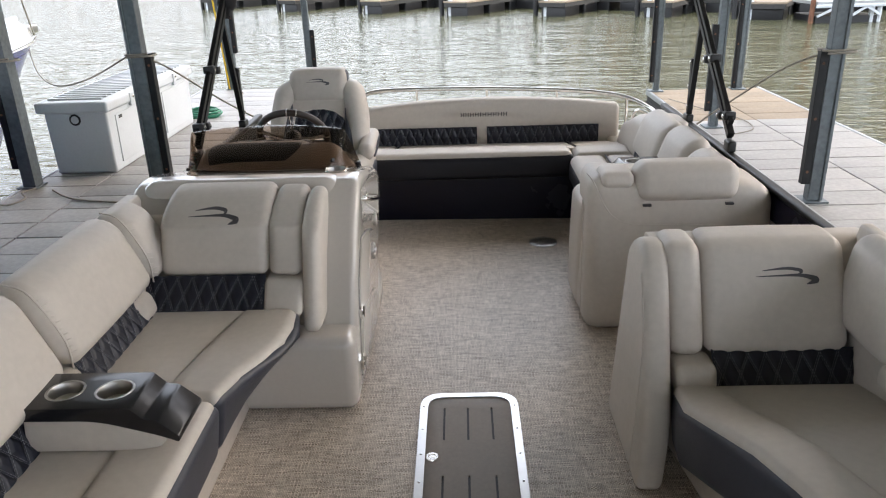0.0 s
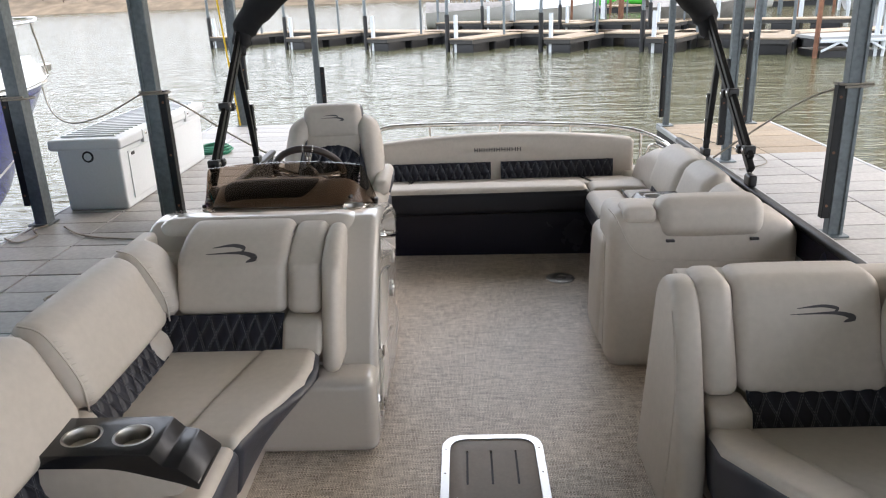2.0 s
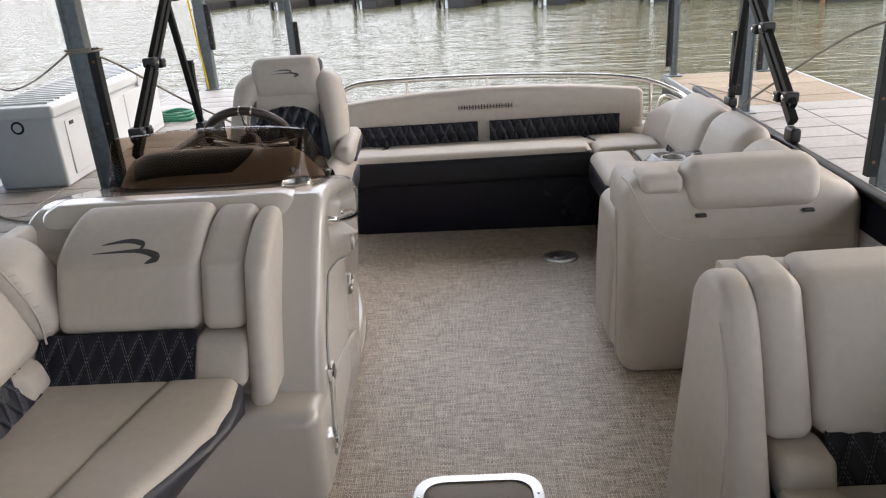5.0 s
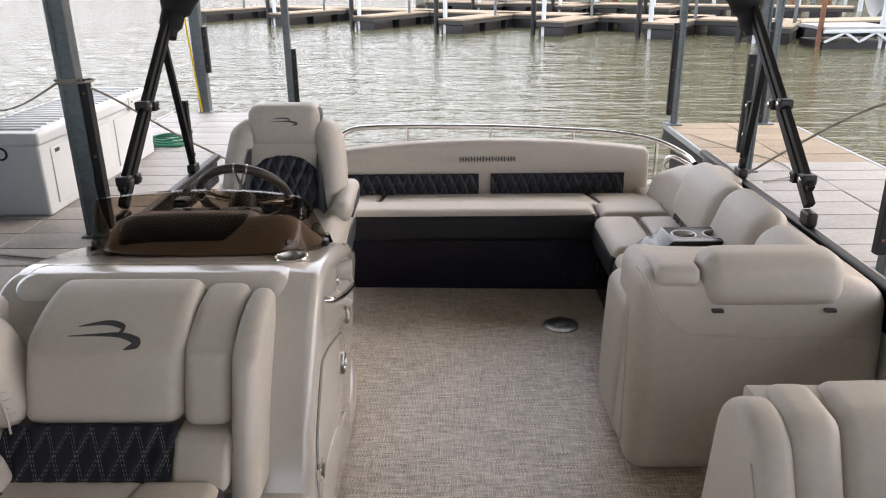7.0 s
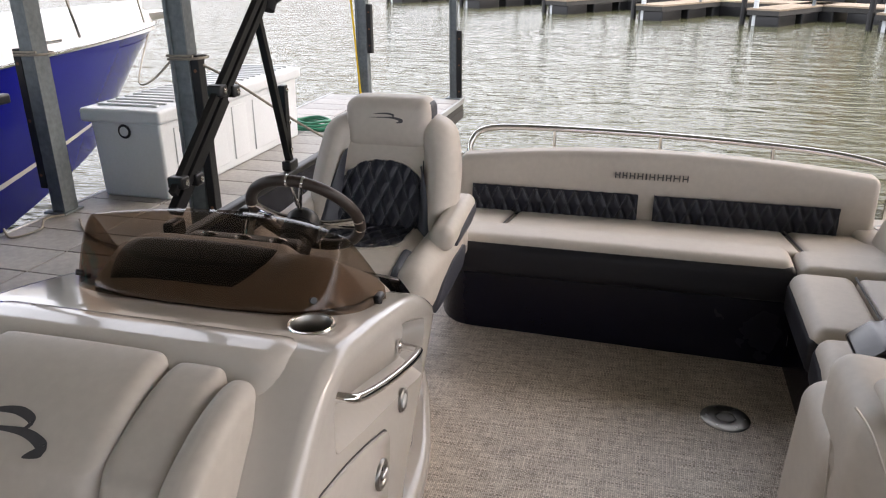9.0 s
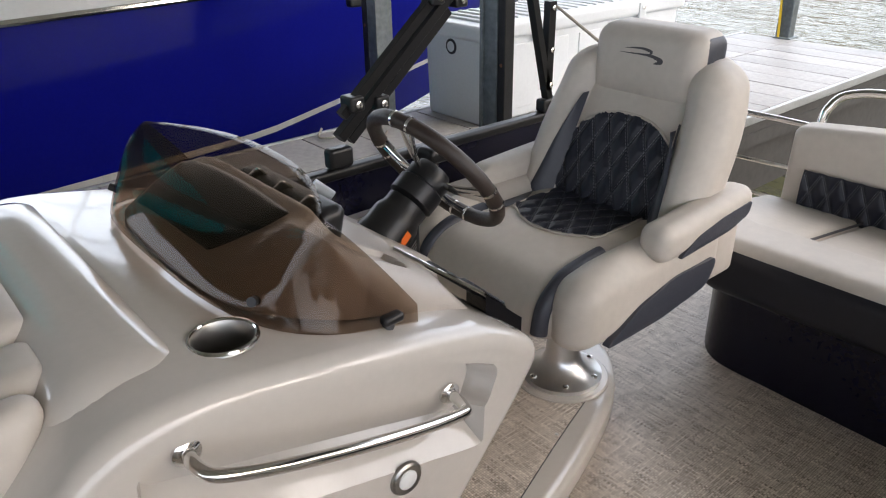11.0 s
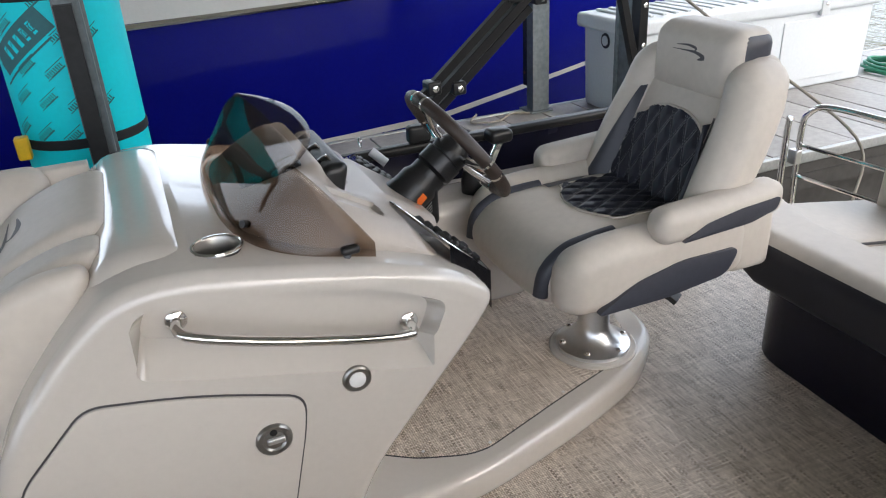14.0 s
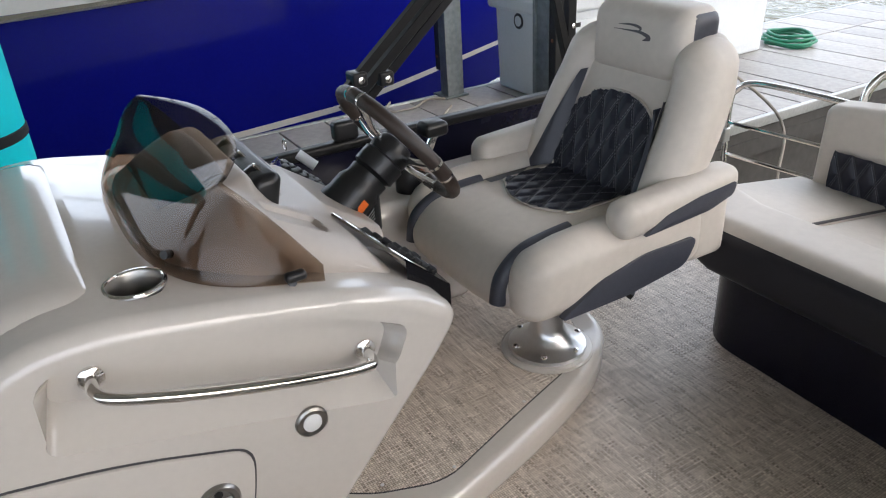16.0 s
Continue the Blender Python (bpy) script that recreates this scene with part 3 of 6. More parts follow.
def screen(s, h, off=0.0):
    """The windscreen's surface: s from -1 to 1 across, h from 0 at its foot to 1 at its top."""
    w = math.sin(s * math.pi / 2) * math.pi / 2
    c = max(0.0, math.cos(w))
    sx = math.copysign(abs(math.sin(w)) ** 0.60, s)
    bx, by = CX + (0.388 - off) * sx, 3.757 - (0.287 - off) * c ** 0.44
    z0 = 0.795 - 0.254 * (by - 3.47)
    a = abs(sx)
    if a < 0.86:
        f = a / 0.86
        dt, yt, zt = 0.345 * f, 3.715 - 0.10 * f ** 2.4, 0.943 - 0.004 * f
    else:
        f = (a - 0.86) / 0.14
        dt, yt, zt = 0.345 + 0.04 * f, 3.615 + 0.142 * f, 0.939 - 0.182 * f ** 1.15
    xt = CX + math.copysign(dt, s)
    inn = h ** 1.35
    return (bx + (xt - bx) * inn, by + (yt - by) * inn, z0 + (zt - off - z0) * math.sin(h * 1.35) / math.sin(1.35))


def dash_front(x):
    return 3.757 - 0.268 * (1 - min(1.0, abs(x - CX) / 0.352) ** 3.33) ** 0.24


def dash_z(x, y):
    """Height of the moulded dash: a low hood in front, a valley for the column and a wing on each side."""
    d, q = abs(x - CX), max(0.0, y - dash_front(x))
    foot = 0.785 - 0.25 * (y - 3.47) - 0.5 * max(0, y - 3.88)
    hood = 0.787 + 0.083 * math.sin(min(1.0, q / 0.24) * 1.57)
    zc = hood + (0.798 - 0.22 * (y - 3.7) - 0.5 * max(0, y - 3.86) - hood) * smooth(y, 3.705, 3.755)
    zw = min(0.785 + 0.094 * math.sin(min(1.0, q / 0.20) * 1.57), 0.895 - 0.60 * (y - 3.61) - 0.75 * max(0, y - 3.86))
    pocket = 0.014 * smooth(d, 0.215, 0.228) * (1 - smooth(d, 0.285, 0.298)) * smooth(y, 3.70, 3.712) * (1 - smooth(y, 3.80, 3.812))
    inner = 0.135 + (0.12 * (1 - smooth(y, 3.69, 3.75)) if x < CX else 0)
    z = zc + (zw - pocket - zc) * smooth(d, inner, inner + 0.07)
    e = 1 - min(1.0, max(0.0, (0.354 - d) / 0.085))
    return foot + (z - foot) * math.sqrt(max(0.0, 1 - e * e))


def dash_top(u, v):
    s = 2 * u - 1
    x = CX + 0.354 * math.copysign(1 - (1 - abs(s)) ** 1.35, s)
    y = dash_front(x)
    y += (3.985 - y) * v
    return (x, y, dash_z(x, y))


skirt = []
for u0 in (0.0, 1.0):
    skirt.append(sheet(lambda u, v, u0=u0: (lambda p: (p[0] + (0.012 * v if u0 else -0.012 * v), p[1], p[2] - v * (p[2] - 0.58)))(dash_top(u0, u)), 20, 4))
skirt.append(sheet(lambda u, v: (lambda p: (p[0], p[1] - 0.02 * v, p[2] - v * (p[2] - 0.5)))(dash_top(u, 1.0)), 30, 4))
part("dash_panel", join(sheet(dash_top, 110, 90), *skirt), DASHM, CON, "taupe dash with two instrument wings", 30)


def mat_point(u, v):
    a, b = 2 * u - 1, 2 * v - 1
    a, b = a * math.sqrt(1 - 0.16 * b * b), b * math.sqrt(1 - 0.16 * a * a)
    a, b = (a + 1) / 2, (b + 1) / 2
    xl, xr = MAT[0] + (MAT[2] - MAT[0]) * b, MAT[1] + (MAT[3] - MAT[1]) * b
    x = xl + (xr - xl) * a
    y = 3.535 + 0.145 * b + 0.006 * math.sin(a * 3.14)
    return (x, y, dash_z(x, y) + 0.001 + 0.007 * min(1.0, 14 * min(u, 1 - u), 8 * min(v, 1 - v)) ** 0.5)


MAT = (-1.02, -0.655, -1.04, -0.59)
part("dash_mat", sheet(mat_point, 48, 20), BLACK, CON, "black padded dash mat")
WS = part("windscreen", sheet(lambda u, v: screen(-0.998 + 1.996 * u, v), 96, 16), TINT, CON, "bronze tinted acrylic windscreen", 60)
sol = WS.modifiers.new("thickness", "SOLIDIFY")
sol.thickness = 0.004
for s in (-0.62, -0.36, 0.30, 0.86):
    p, q = Vector(screen(s, 0.16)), Vector(screen(s, 0.16, -0.02))
    part("screen_knob", tube([p - (q - p) * 0.3, p + (q - p) * 0.45], 0.008, 10, 1, smooth=False), BLACK, CON, "black retaining knob")
NV = part("side_lamp", sbox((-0.372, 3.682, 0.745), (-0.350, 3.722, 0.763), 0.008, m=2), BLACK, CON, "small black navigation lamp")
# instrument panels
for xa, xb, nm in ((-0.57, -0.385, "switch_panel"), (-0.93, -1.115, "switch_panel")):
    def pan(u, v, xa=xa, xb=xb):
        return (xa + (xb - xa) * u, 3.856 + 0.075 * u + (0.194 - 0.097 * u) * v, 0.757 - 0.056 * u - (0.162 - 0.074 * u) * v)
    pn = part(nm, join(sheet(pan, 6, 6), sheet(lambda u, v: (pan(u, 1)[0], pan(u, 1)[1] + 0.001, pan(u, 1)[2] - v * 0.10), 6, 2), sheet(lambda u, v: (pan(1, u)[0] + 0.001, pan(1, u)[1], pan(1, u)[2] - v * 0.05), 6, 2)), GLOSSBLACK, CON, "gloss black switch panel")
    for i in range(6):
        for j in range(2):
            p = Vector(pan(0.3 + 0.4 * j, 0.2 + 0.13 * i))
            part("switch", sbox(tuple(p - Vector((0.016, 0.007, 0.002))), tuple(p + Vector((0.016, 0.007, 0.010))), 0.003, m=1), BLACK, pn)
    part("chrome_trim", tube([pan(0.02, 0.02), pan(0.98, 0.02), pan(0.98, 0.55)], 0.004, 6, 1, smooth=False), CHROME, pn)
part("key_float", tube([(-1.01, 3.955, 0.735), (-0.985, 3.99, 0.70)], 0.014, 10, 1, smooth=False), WHITE, CON, "white key float")
part("key_ring", tube([(-1.03 + 0.014 * math.cos(k), 3.93, 0.76 + 0.014 * math.sin(k)) for k in np.linspace(0, 6.28, 10)[:-1]], 0.002, 6, 3, closed=True), CHROME, CON)
GA = Matrix.Rotation(radians(-62), 4, "X")
for x in (-0.845, -0.745, -0.645):
    g = part("gauge", lathe([(0.001, 0.004), (0.034, 0.004), (0.034, -0.05), (0.044, -0.05), (0.044, 0.0), (0.040, 0.006)], (x, 3.755, 0.828), 28, GA), GLOSSBLACK, CON, "round black gauge")
    part("bezel", xf(tube([(0.040 * math.cos(k), 0.040 * math.sin(k), 0.005) for k in np.linspace(0, 6.283, 25)[:-1]], 0.004, 6, 1, closed=True, smooth=False), Matrix.Translation((x, 3.755, 0.828)) @ GA), CHROME, g, "chrome bezel")
part("binnacle", sbox((-0.91, 3.70, 0.775), (-0.58, 3.765, 0.862), 0.022, m=3, fn=leany(0.25, 0.8)), BLACK, CON, "black instrument binnacle")
# column and wheel
AX = Vector((0, 0.80, 0.60)).normalized()
WC = Vector((-0.745, 4.115, 0.80))
TW = AX.to_track_quat("Z", "Y").to_matrix().to_4x4()
col = part("steering_column", join(tube([WC - AX * 0.23, WC - AX * 0.16, WC - AX * 0.10], [0.062, 0.058, 0.05], 16, 4), lathe([(0.04, 0), (0.055, 0.01), (0.055, 0.05), (0.04, 0.06)], tuple(WC - AX * 0.10), 20, TW), sbox((-0.79, 3.95, 0.60), (-0.70, 4.04, 0.72), 0.02, m=2)), BLACK, CON, "black tilt steering column")
part("warning_label", sheet(lambda u, v: (WC.x + 0.0585 - 0.004 * abs(v - 0.5), 3.963 + 0.036 * u - 0.014 * v, 0.660 + 0.033 * u + 0.019 * v), 4, 2), ORANGE, col, "orange warning label")
for k in range(4):
    part("label_line", sheet(lambda u, v, k=k: (WC.x + 0.0592, 3.965 + 0.045 * u, 0.634 + 0.045 * u - 0.008 * k + 0.003 * v), 2, 1), BRUSHED, col, "line of small print")
WH = part("steering_wheel", xf(tube([(0.172 * math.cos(a), 0.172 * math.sin(a), 0) for a in np.linspace(0, 2 * math.pi, 33)[:-1]], 0.0175, 12, 2, closed=True), Matrix.Translation(WC) @ TW), DARKWOOD, CON, "dark leather-wrapped steering wheel")
part("hub", lathe([(0.001, -0.045), (0.05, -0.045), (0.052, -0.02), (0.04, 0.0), (0.02, 0.006), (0.001, 0.007)], tuple(WC), 24, TW), BLACK, WH)
for a in (0, 90, 180, 270):
    b = radians(a + 8)
    for da in (-0.10, 0.10):
        part("spoke", xf(tube([(0.04 * math.cos(b), 0.04 * math.sin(b), -0.022), (0.09 * math.cos(b + da * 0.6), 0.09 * math.sin(b + da * 0.6), -0.02), (0.168 * math.cos(b + da), 0.168 * math.sin(b + da), 0)], 0.0085, 8, 5, flat=0.6), Matrix.Translation(WC) @ TW), CHROME, WH, "polished metal spoke")
    for da in (-0.13, 0.13):
        part("rim_band", xf(tube([(0.172 * math.cos(b + da + e), 0.172 * math.sin(b + da + e), 0) for e in (-0.02, 0, 0.02)], 0.0188, 12, 2), Matrix.Translation(WC) @ TW), CHROME, WH)
# throttle on the side ledge
part("side_ledge", sbox((-1.255, 3.9, 0.10), (-1.04, 4.50, 0.50), 0.04, m=3), GEL, CON, "beige side ledge")
TH = part("throttle", join(lathe([(0.045, 0), (0.045, 0.04), (0.036, 0.075), (0.02, 0.085)], (-1.12, 4.33, 0.50), 20)), BLACK, CON, "black and chrome throttle lever")
part("lever", bar((-1.115, 4.36, 0.545), (-1.11, 4.42, 0.665), 0.018, 0.03, (1, 0, 0)), CHROME, TH)
part("grip", sbox((-1.145, 4.375, 0.66), (-1.075, 4.455, 0.70), 0.014, (0, 0, 0.004), m=2), BLACK, TH)


# ---- helm chair ----
def helm_chair():
    X = -0.735
    t = thing("helm_chair", (X, 4.56, 0.104), "high-backed beige and charcoal vinyl captain's chair on a metal pedestal", "boat chair")
    part("base_ring", lathe([(0.135, 0.0), (0.135, 0.004), (0.13, 0.008), (0.1, 0.008)], (X + 0.07, 4.505, 0.104), 32), GEL, t)
    ped = part("pedestal", lathe([(0.113, 0.0), (0.113, 0.012), (0.092, 0.022), (0.06, 0.045), (0.048, 0.075), (0.046, 0.21), (0.09, 0.222), (0.09, 0.255)], (X + 0.07, 4.505, 0.112), 32), BRUSHED, t, "brushed aluminium pedestal")
    for k in range(6):
        a = k * math.pi / 3 + 0.3
        part("bolt", lathe([(0.009, 0), (0.009, 0.005), (0.004, 0.008)], (X + 0.07 + 0.098 * math.cos(a), 4.505 + 0.098 * math.sin(a), 0.131), 8), CHROME, ped)
    part("slide_plate", sbox((X - 0.16, 4.36, 0.345), (X + 0.17, 4.76, 0.38), 0.01, m=1), BLACK, t)
    part("swivel_lever", bar((X + 0.10, 4.64, 0.35), (X + 0.20, 4.71, 0.275), 0.05, 0.018), BLACK, t, "black swivel lever")

    def yb(z):
        return 4.715 + 0.46 * (z - 0.55) if z < 0.84 else 4.848 + 0.25 * (z - 0.84)

    def roll(x, y, z):
        f = max(0.0, (4.44 - y) / 0.25)
        return (X + (x - X) * (1 + 0.05 * f), y, z - 0.055 * f * f * max(0, (z - 0.36) / 0.18) + 0.015 * abs((x - X) / 0.24) ** 3)
    seat = sbox((X - 0.245, 4.232, 0.365), (X + 0.245, 4.80, 0.548), 0.085, (0.006, 0.012, 0.010), 7, roll)
    part("seat", seat, BEIGE, t)
    for s in (-1, 1):
        def side(x, y, z, s=s):
            f = max(0, (4.44 - y) / 0.22)
            g = max(0, (y - 4.6) / 0.25)
            return (x - s * 0.03 * f * f * 0.5, y, z - 0.06 * f * f * max(0, (z - 0.38) / 0.2) + 0.022 * max(0, 0.5 - z) / 0.1 * g * 0.6)
        sb = part("seat_bolster", sbox((X + s * 0.262 - 0.055, 4.268, 0.375), (X + s * 0.262 + 0.055, 4.84, 0.578), 0.052, (0.012, 0.014, 0.008), 7, side), BEIGE, t, "padded side bolster")
        part("bolster_insert", warp(prism(rounded([(4.33, 0.392), (4.46, 0.462), (4.60, 0.492), (4.79, 0.488), (4.75, 0.415), (4.55, 0.392)], 0.03), "x", 0.0, 0.020, 0.006, 3), lambda x, y, z, s=s: (X + s * (0.3165 + x - 0.5 * max(0, z - 0.46) ** 1.5), y, z)), NAVY, sb, "charcoal vinyl insert")
        lay = draper(seat, (0, 0.35, -1), 0.5)
        pts = [lay((X + s * w, y, z))[0] for w, y, z in ((0.212, 4.237, 0.42), (0.212, 4.25, 0.50), (0.208, 4.31, 0.55), (0.204, 4.39, 0.55), (0.20, 4.47, 0.55))]
        part("seat_band", tube(pts, 0.021, 10, 6, flat=0.75), NAVY, t, "charcoal vinyl band")

    def lean(x, y, z):
        return (x, y + yb(z), z)
    back = sbox((X - 0.215, 0.0, 0.47), (X + 0.215, 0.14, 0.955), 0.05, (0.0, 0.012, 0.0), 7, lean)
    part("backrest", back, BEIGE, t)
    for s in (-1, 1):
        def wing(x, y, z, s=s):
            q = max(0, (z - 0.66) / 0.29)
            n = max(0, (0.62 - z) / 0.2)
            return (X + s * ((abs(x - X)) - 0.045 * q * q - 0.02 * n), y + yb(z) + 0.012 * q, z)
        part("back_wing", sbox((X + s * 0.232 - 0.060, -0.05, 0.43), (X + s * 0.232 + 0.060, 0.118, 0.945), 0.06, (0.010, 0.014, 0.006), 7, wing), BEIGE, t, "padded back wing")

        def crescent(u, v, s=s):
            z = 0.495 + (0.335 if s < 0 else 0.29) * v
            w0, w1 = 0.168 - 0.012 * v, 0.168 - 0.012 * v + 0.075 * (1 - v) ** 0.7 * min(1, 0.45 + v * 3)
            w = w0 + (w1 - w0) * u
            return (X + s * w, yb(z) - 0.018 - 0.046 * min(1, u * 1.25) * (1 - v * 0.5) - 0.01 * math.sin(u * 3.14), z)
        m = sheet(crescent, 8, 20)
        part("wing_insert", m if s > 0 else (m[0], [q[::-1] for q in m[1]]), NAVY, t, "charcoal vinyl insert")

        def arm(x, y, z, s=s):
            return (x, y, z + 0.05 * (y - 4.6) - 0.02 * max(0, (4.56 - y) / 0.08) * (0.62 - z) / 0.06 * 0.2)
        a = part("armrest", sbox((X + s * 0.302 - 0.044, 4.525, 0.548), (X + s * 0.302 + 0.044, 4.915, 0.640), 0.032, (0.004, 0.012, 0.003), 6, arm), BEIGE, t, "padded beige armrest")
        part("arm_insert", warp(prism(rounded([(4.575, 0.553), (4.65, 0.590), (4.76, 0.604), (4.895, 0.606), (4.885, 0.572), (4.80, 0.553)], 0.014), "x", 0.0, 0.010, 0.004, 2), lambda x, y, z, s=s: (X + s * (0.3415 + x), y, z + 0.05 * (y - 4.6))), NAVY, a, "charcoal vinyl insert")
        part("arm_mount", sbox((X + s * 0.280 - 0.03, 4.79, 0.385), (X + s * 0.280 + 0.03, 4.93, 0.60), 0.028, (0.006, 0.006, 0), 4), BEIGE, t)
    lay_b, lay_s = draper(back, (0, 1, 0), 0.6), draper(seat, (0, 0, -1), 0.6)
    add_quilt(t, lambda a, b: (lay_b((X - 0.175 + a, 4.75, 0.53 + b))[0], (0, -0.9, 0.42)), 0.35, 0.262, cw=0.0583, ch=0.12, depth=0.013, keep=lambda a, b: b < 0.262 - 0.080 * abs((a - 0.175) / 0.175) ** 2.6)
    add_quilt(t, lambda a, b: (lay_s((X - 0.15 + a, 4.455 + b, 0.6))[0], (0, 0, 1)), 0.30, 0.28, cw=0.06, ch=0.10, depth=0.009, keep=lambda a, b: b > 0.07 * abs((a - 0.15) / 0.15) ** 2)
    arch = [(X - 0.175 + a, 0, 0.53 + 0.264 - 0.080 * abs((a - 0.175) / 0.175) ** 2.6) for a in np.linspace(0, 0.35, 21)]
    part("piping", tube([tuple(lay_b((x, 4.75, z))[0] + Vector((0, -0.004, 0.002))) for x, _, z in arch], 0.004, 8, 3), BEIGE, t)
    front = [(X - 0.15 + a, 4.455 + 0.07 * abs((a - 0.15) / 0.15) ** 2) for a in np.linspace(0, 0.30, 13)]
    front = [(X - 0.15, 4.70)] + front + [(X + 0.15, 4.70)]
    part("piping", tube([tuple(lay_s((x, y, 0.6))[0] + Vector((0, 0, 0.003))) for x, y in front], 0.003, 6, 3), BEIGE, t)
    part("seat_corner", sheet(lambda u, v: (lambda q: tuple(q[0] + q[1] * 0.003))(lay_s((X - 0.235 + 0.085 * u, 4.47 + 0.25 * v * (0.4 + 0.6 * (1 - u)) , 0.6))), 6, 8), NAVY, t, "charcoal vinyl insert")
    hm = sbox((X - 0.173, 0.0, 0.822), (X + 0.173, 0.15, 1.022), 0.045, (0.002, 0.010, 0.006), 6, lambda x, y, z: (x, y + 4.838 + 0.04 * (z - 0.82) + 0.10 * max(0, z - 0.97), z))
    hp = part("headrest", hm, BEIGE, t, "folded beige head pad")
    for s in (-1, 1):
        part("headrest_end", sbox((X + min(s * 0.09, s * 0.1765), 0.012, 0.829), (X + max(s * 0.09, s * 0.1765), 0.147, 1.016), 0.040, (0.0, 0.0, 0.004), 5, lambda x, y, z: (x, y + 4.838 + 0.04 * (z - 0.82) + 0.10 * max(0, z - 0.97), z)), NAVY, hp, "charcoal end panel")
    part("emblem", drape(emblem((X - 0.05, 4.83, 0.937), (1, 0, 0), (0, 0, 1), (0, -1, 0), 0.125), hm, (0, 1, 0)), PRINT, hp, "dark swept emblem")
    for s in (-1, 1):
        part("seam", tube([(X + s * 0.178, yb(0.53) - 0.028, 0.53), (X + s * 0.176, yb(0.66) - 0.026, 0.66), (X + s * 0.16, yb(0.80) - 0.018, 0.80)], 0.003, 6, 5), SEAM, t)


helm_chair()


# ---- forward lounge beside the helm ----
def cup_console(t, x0, x1, y0, y1, z):
    """A gloss black two-cup armrest standing on a seat, running from x0 at the back to x1 at its nose."""
    k = 1 if x1 > x0 else -1
    w = abs(x1 - x0)

    def X(f):
        return x0 + k * w * f
    body = rounded([(X(0), z), (X(0.03), z + 0.108), (X(0.6), z + 0.10), (X(0.86), z + 0.066), (X(0.93), z + 0.045), (X(0.86), z + 0.012), (X(0.7), z)], 0.012)
    part("padded_base", prism(body if k > 0 else body[::-1], "y", y0 + 0.008, y1 - 0.008, 0.010, 3), BEIGE, t, "beige vinyl base")
    top = rounded([(X(-0.02), z + 0.100), (X(-0.02), z + 0.138), (X(0.71), z + 0.138), (X(0.79), z + 0.102), (X(0.865), z + 0.099), (X(1.0), z + 0.048), (X(0.99), z + 0.030), (X(0.88), z + 0.050), (X(0.5), z + 0.098)], [0.01, 0.012, 0.008, 0.006, 0.008, 0.008, 0.008, 0.02, 0.05])
    c = [(X(f), (y0 + y1) / 2, z + 0.135) for f in (0.22, 0.54)]
    r = min(0.048, (y1 - y0) * 0.27)
    cut = [lathe([(r - 0.004, -0.05), (r + 0.002, 0.03)], p, 28) for p in c]
    tp = part("tray", carve(prism(top if k > 0 else top[::-1], "y", y0, y1, 0.012, 3), *cut), GLOSSBLACK, t, "gloss black tray", 30)
    for p in c:
        cup_insert(tp, p, r)


def rolled(y0, ft, f, z0):
    """Leans a pad back by f and rolls its top down towards the back over a depth ft."""
    lean = leany(f, z0)

    def go(x, y, z):
        d = max(0.0, (y - y0) / ft)
        return lean(x, y, z - 0.085 * max(0.0, 1 - d) ** 2 * smooth(z, z0 + 0.10, z0 + 0.30))
    return go


LL = thing("lounge_seat", (-0.9, 2.0, 0), "beige vinyl corner lounge with charcoal quilting beside the helm console", "boat seat", "forward lounges")


def lseam(y):
    d = max(0.0, min(1.0, 2.79 - y))
    return -0.714 - 0.26 * d + 0.13 * d * d


def lfront(y):
    return -0.628 + 0.138 * smooth(y, 2.22, 2.64) - 0.03 * max(0, (y - 2.72) / 0.10) ** 2


part("base", sbox((-1.24, 0.4, 0.0), (-0.735, 2.87, 0.33), 0.02, m=2), BEIGE, LL)
for ya, yb in ((2.215, 2.815), (1.30, 2.205), (0.45, 1.29)):
    def flare(x, y, z):
        return (lseam(y) + 0.002 + 5 * x * (lfront(y) - lseam(y)), y, z)
    bo = part("seat_bolster", sbox((0.0, ya, 0.385), (0.2, yb, 0.447), 0.03, (0, 0, 0.006), 5, flare), BEIGE, LL, "rolled beige seat edge")
    part("front_skirt", sbox((0.04, ya + 0.002, 0.235), (0.212, yb + 0.004, 0.432), 0.03, (0.002, 0, 0), 6, lambda x, y, z: (lseam(y) + 5 * x * (lfront(y) - lseam(y) - (lfront(y) + 0.655 - 0.14 * smooth(y, 2.48, 2.80)) * (max(0, 0.41 - z) / 0.17) ** 1.2), y, 0.432 - (0.432 - z) * (1 - 0.42 * smooth(y, 2.35, 2.8)))), NAVY, bo, "charcoal vinyl skirt")
    part("seat_cushion", sbox((0.0, ya, 0.335), (0.3, yb, 0.447), 0.014, (0, 0, 0.004), 5, lambda x, y, z: (-1.08 + x / 0.3 * (lseam(y) + 1.102), y, z - 0.008)), BEIGE, LL)
    part("seat_seam", tube([(lseam(y) + 0.021, y, 0.4405) for y in np.linspace(ya + 0.01, yb - 0.01, 5)], 0.0035, 6, 2), SEAM, LL)
part("back_shell", prism(rounded([(2.93, 0.45), (3.07, 0.69), (3.11, 0.71), (3.21, 0.71), (3.0, 0.5), (2.90, 0.34), (2.90, 0.33)], 0.01), "x", -1.22, -0.42, 0.008), BEIGE, LL)
hpm = sbox((-1.045, 2.905, 0.532), (-0.624, 3.135, 0.812), 0.038, (0.004, 0.016, 0.004), 12, rolled(2.91, 0.19, 0.45, 0.53))
hp = part("head_pad", hpm, BEIGE, LL, "large beige back pad")
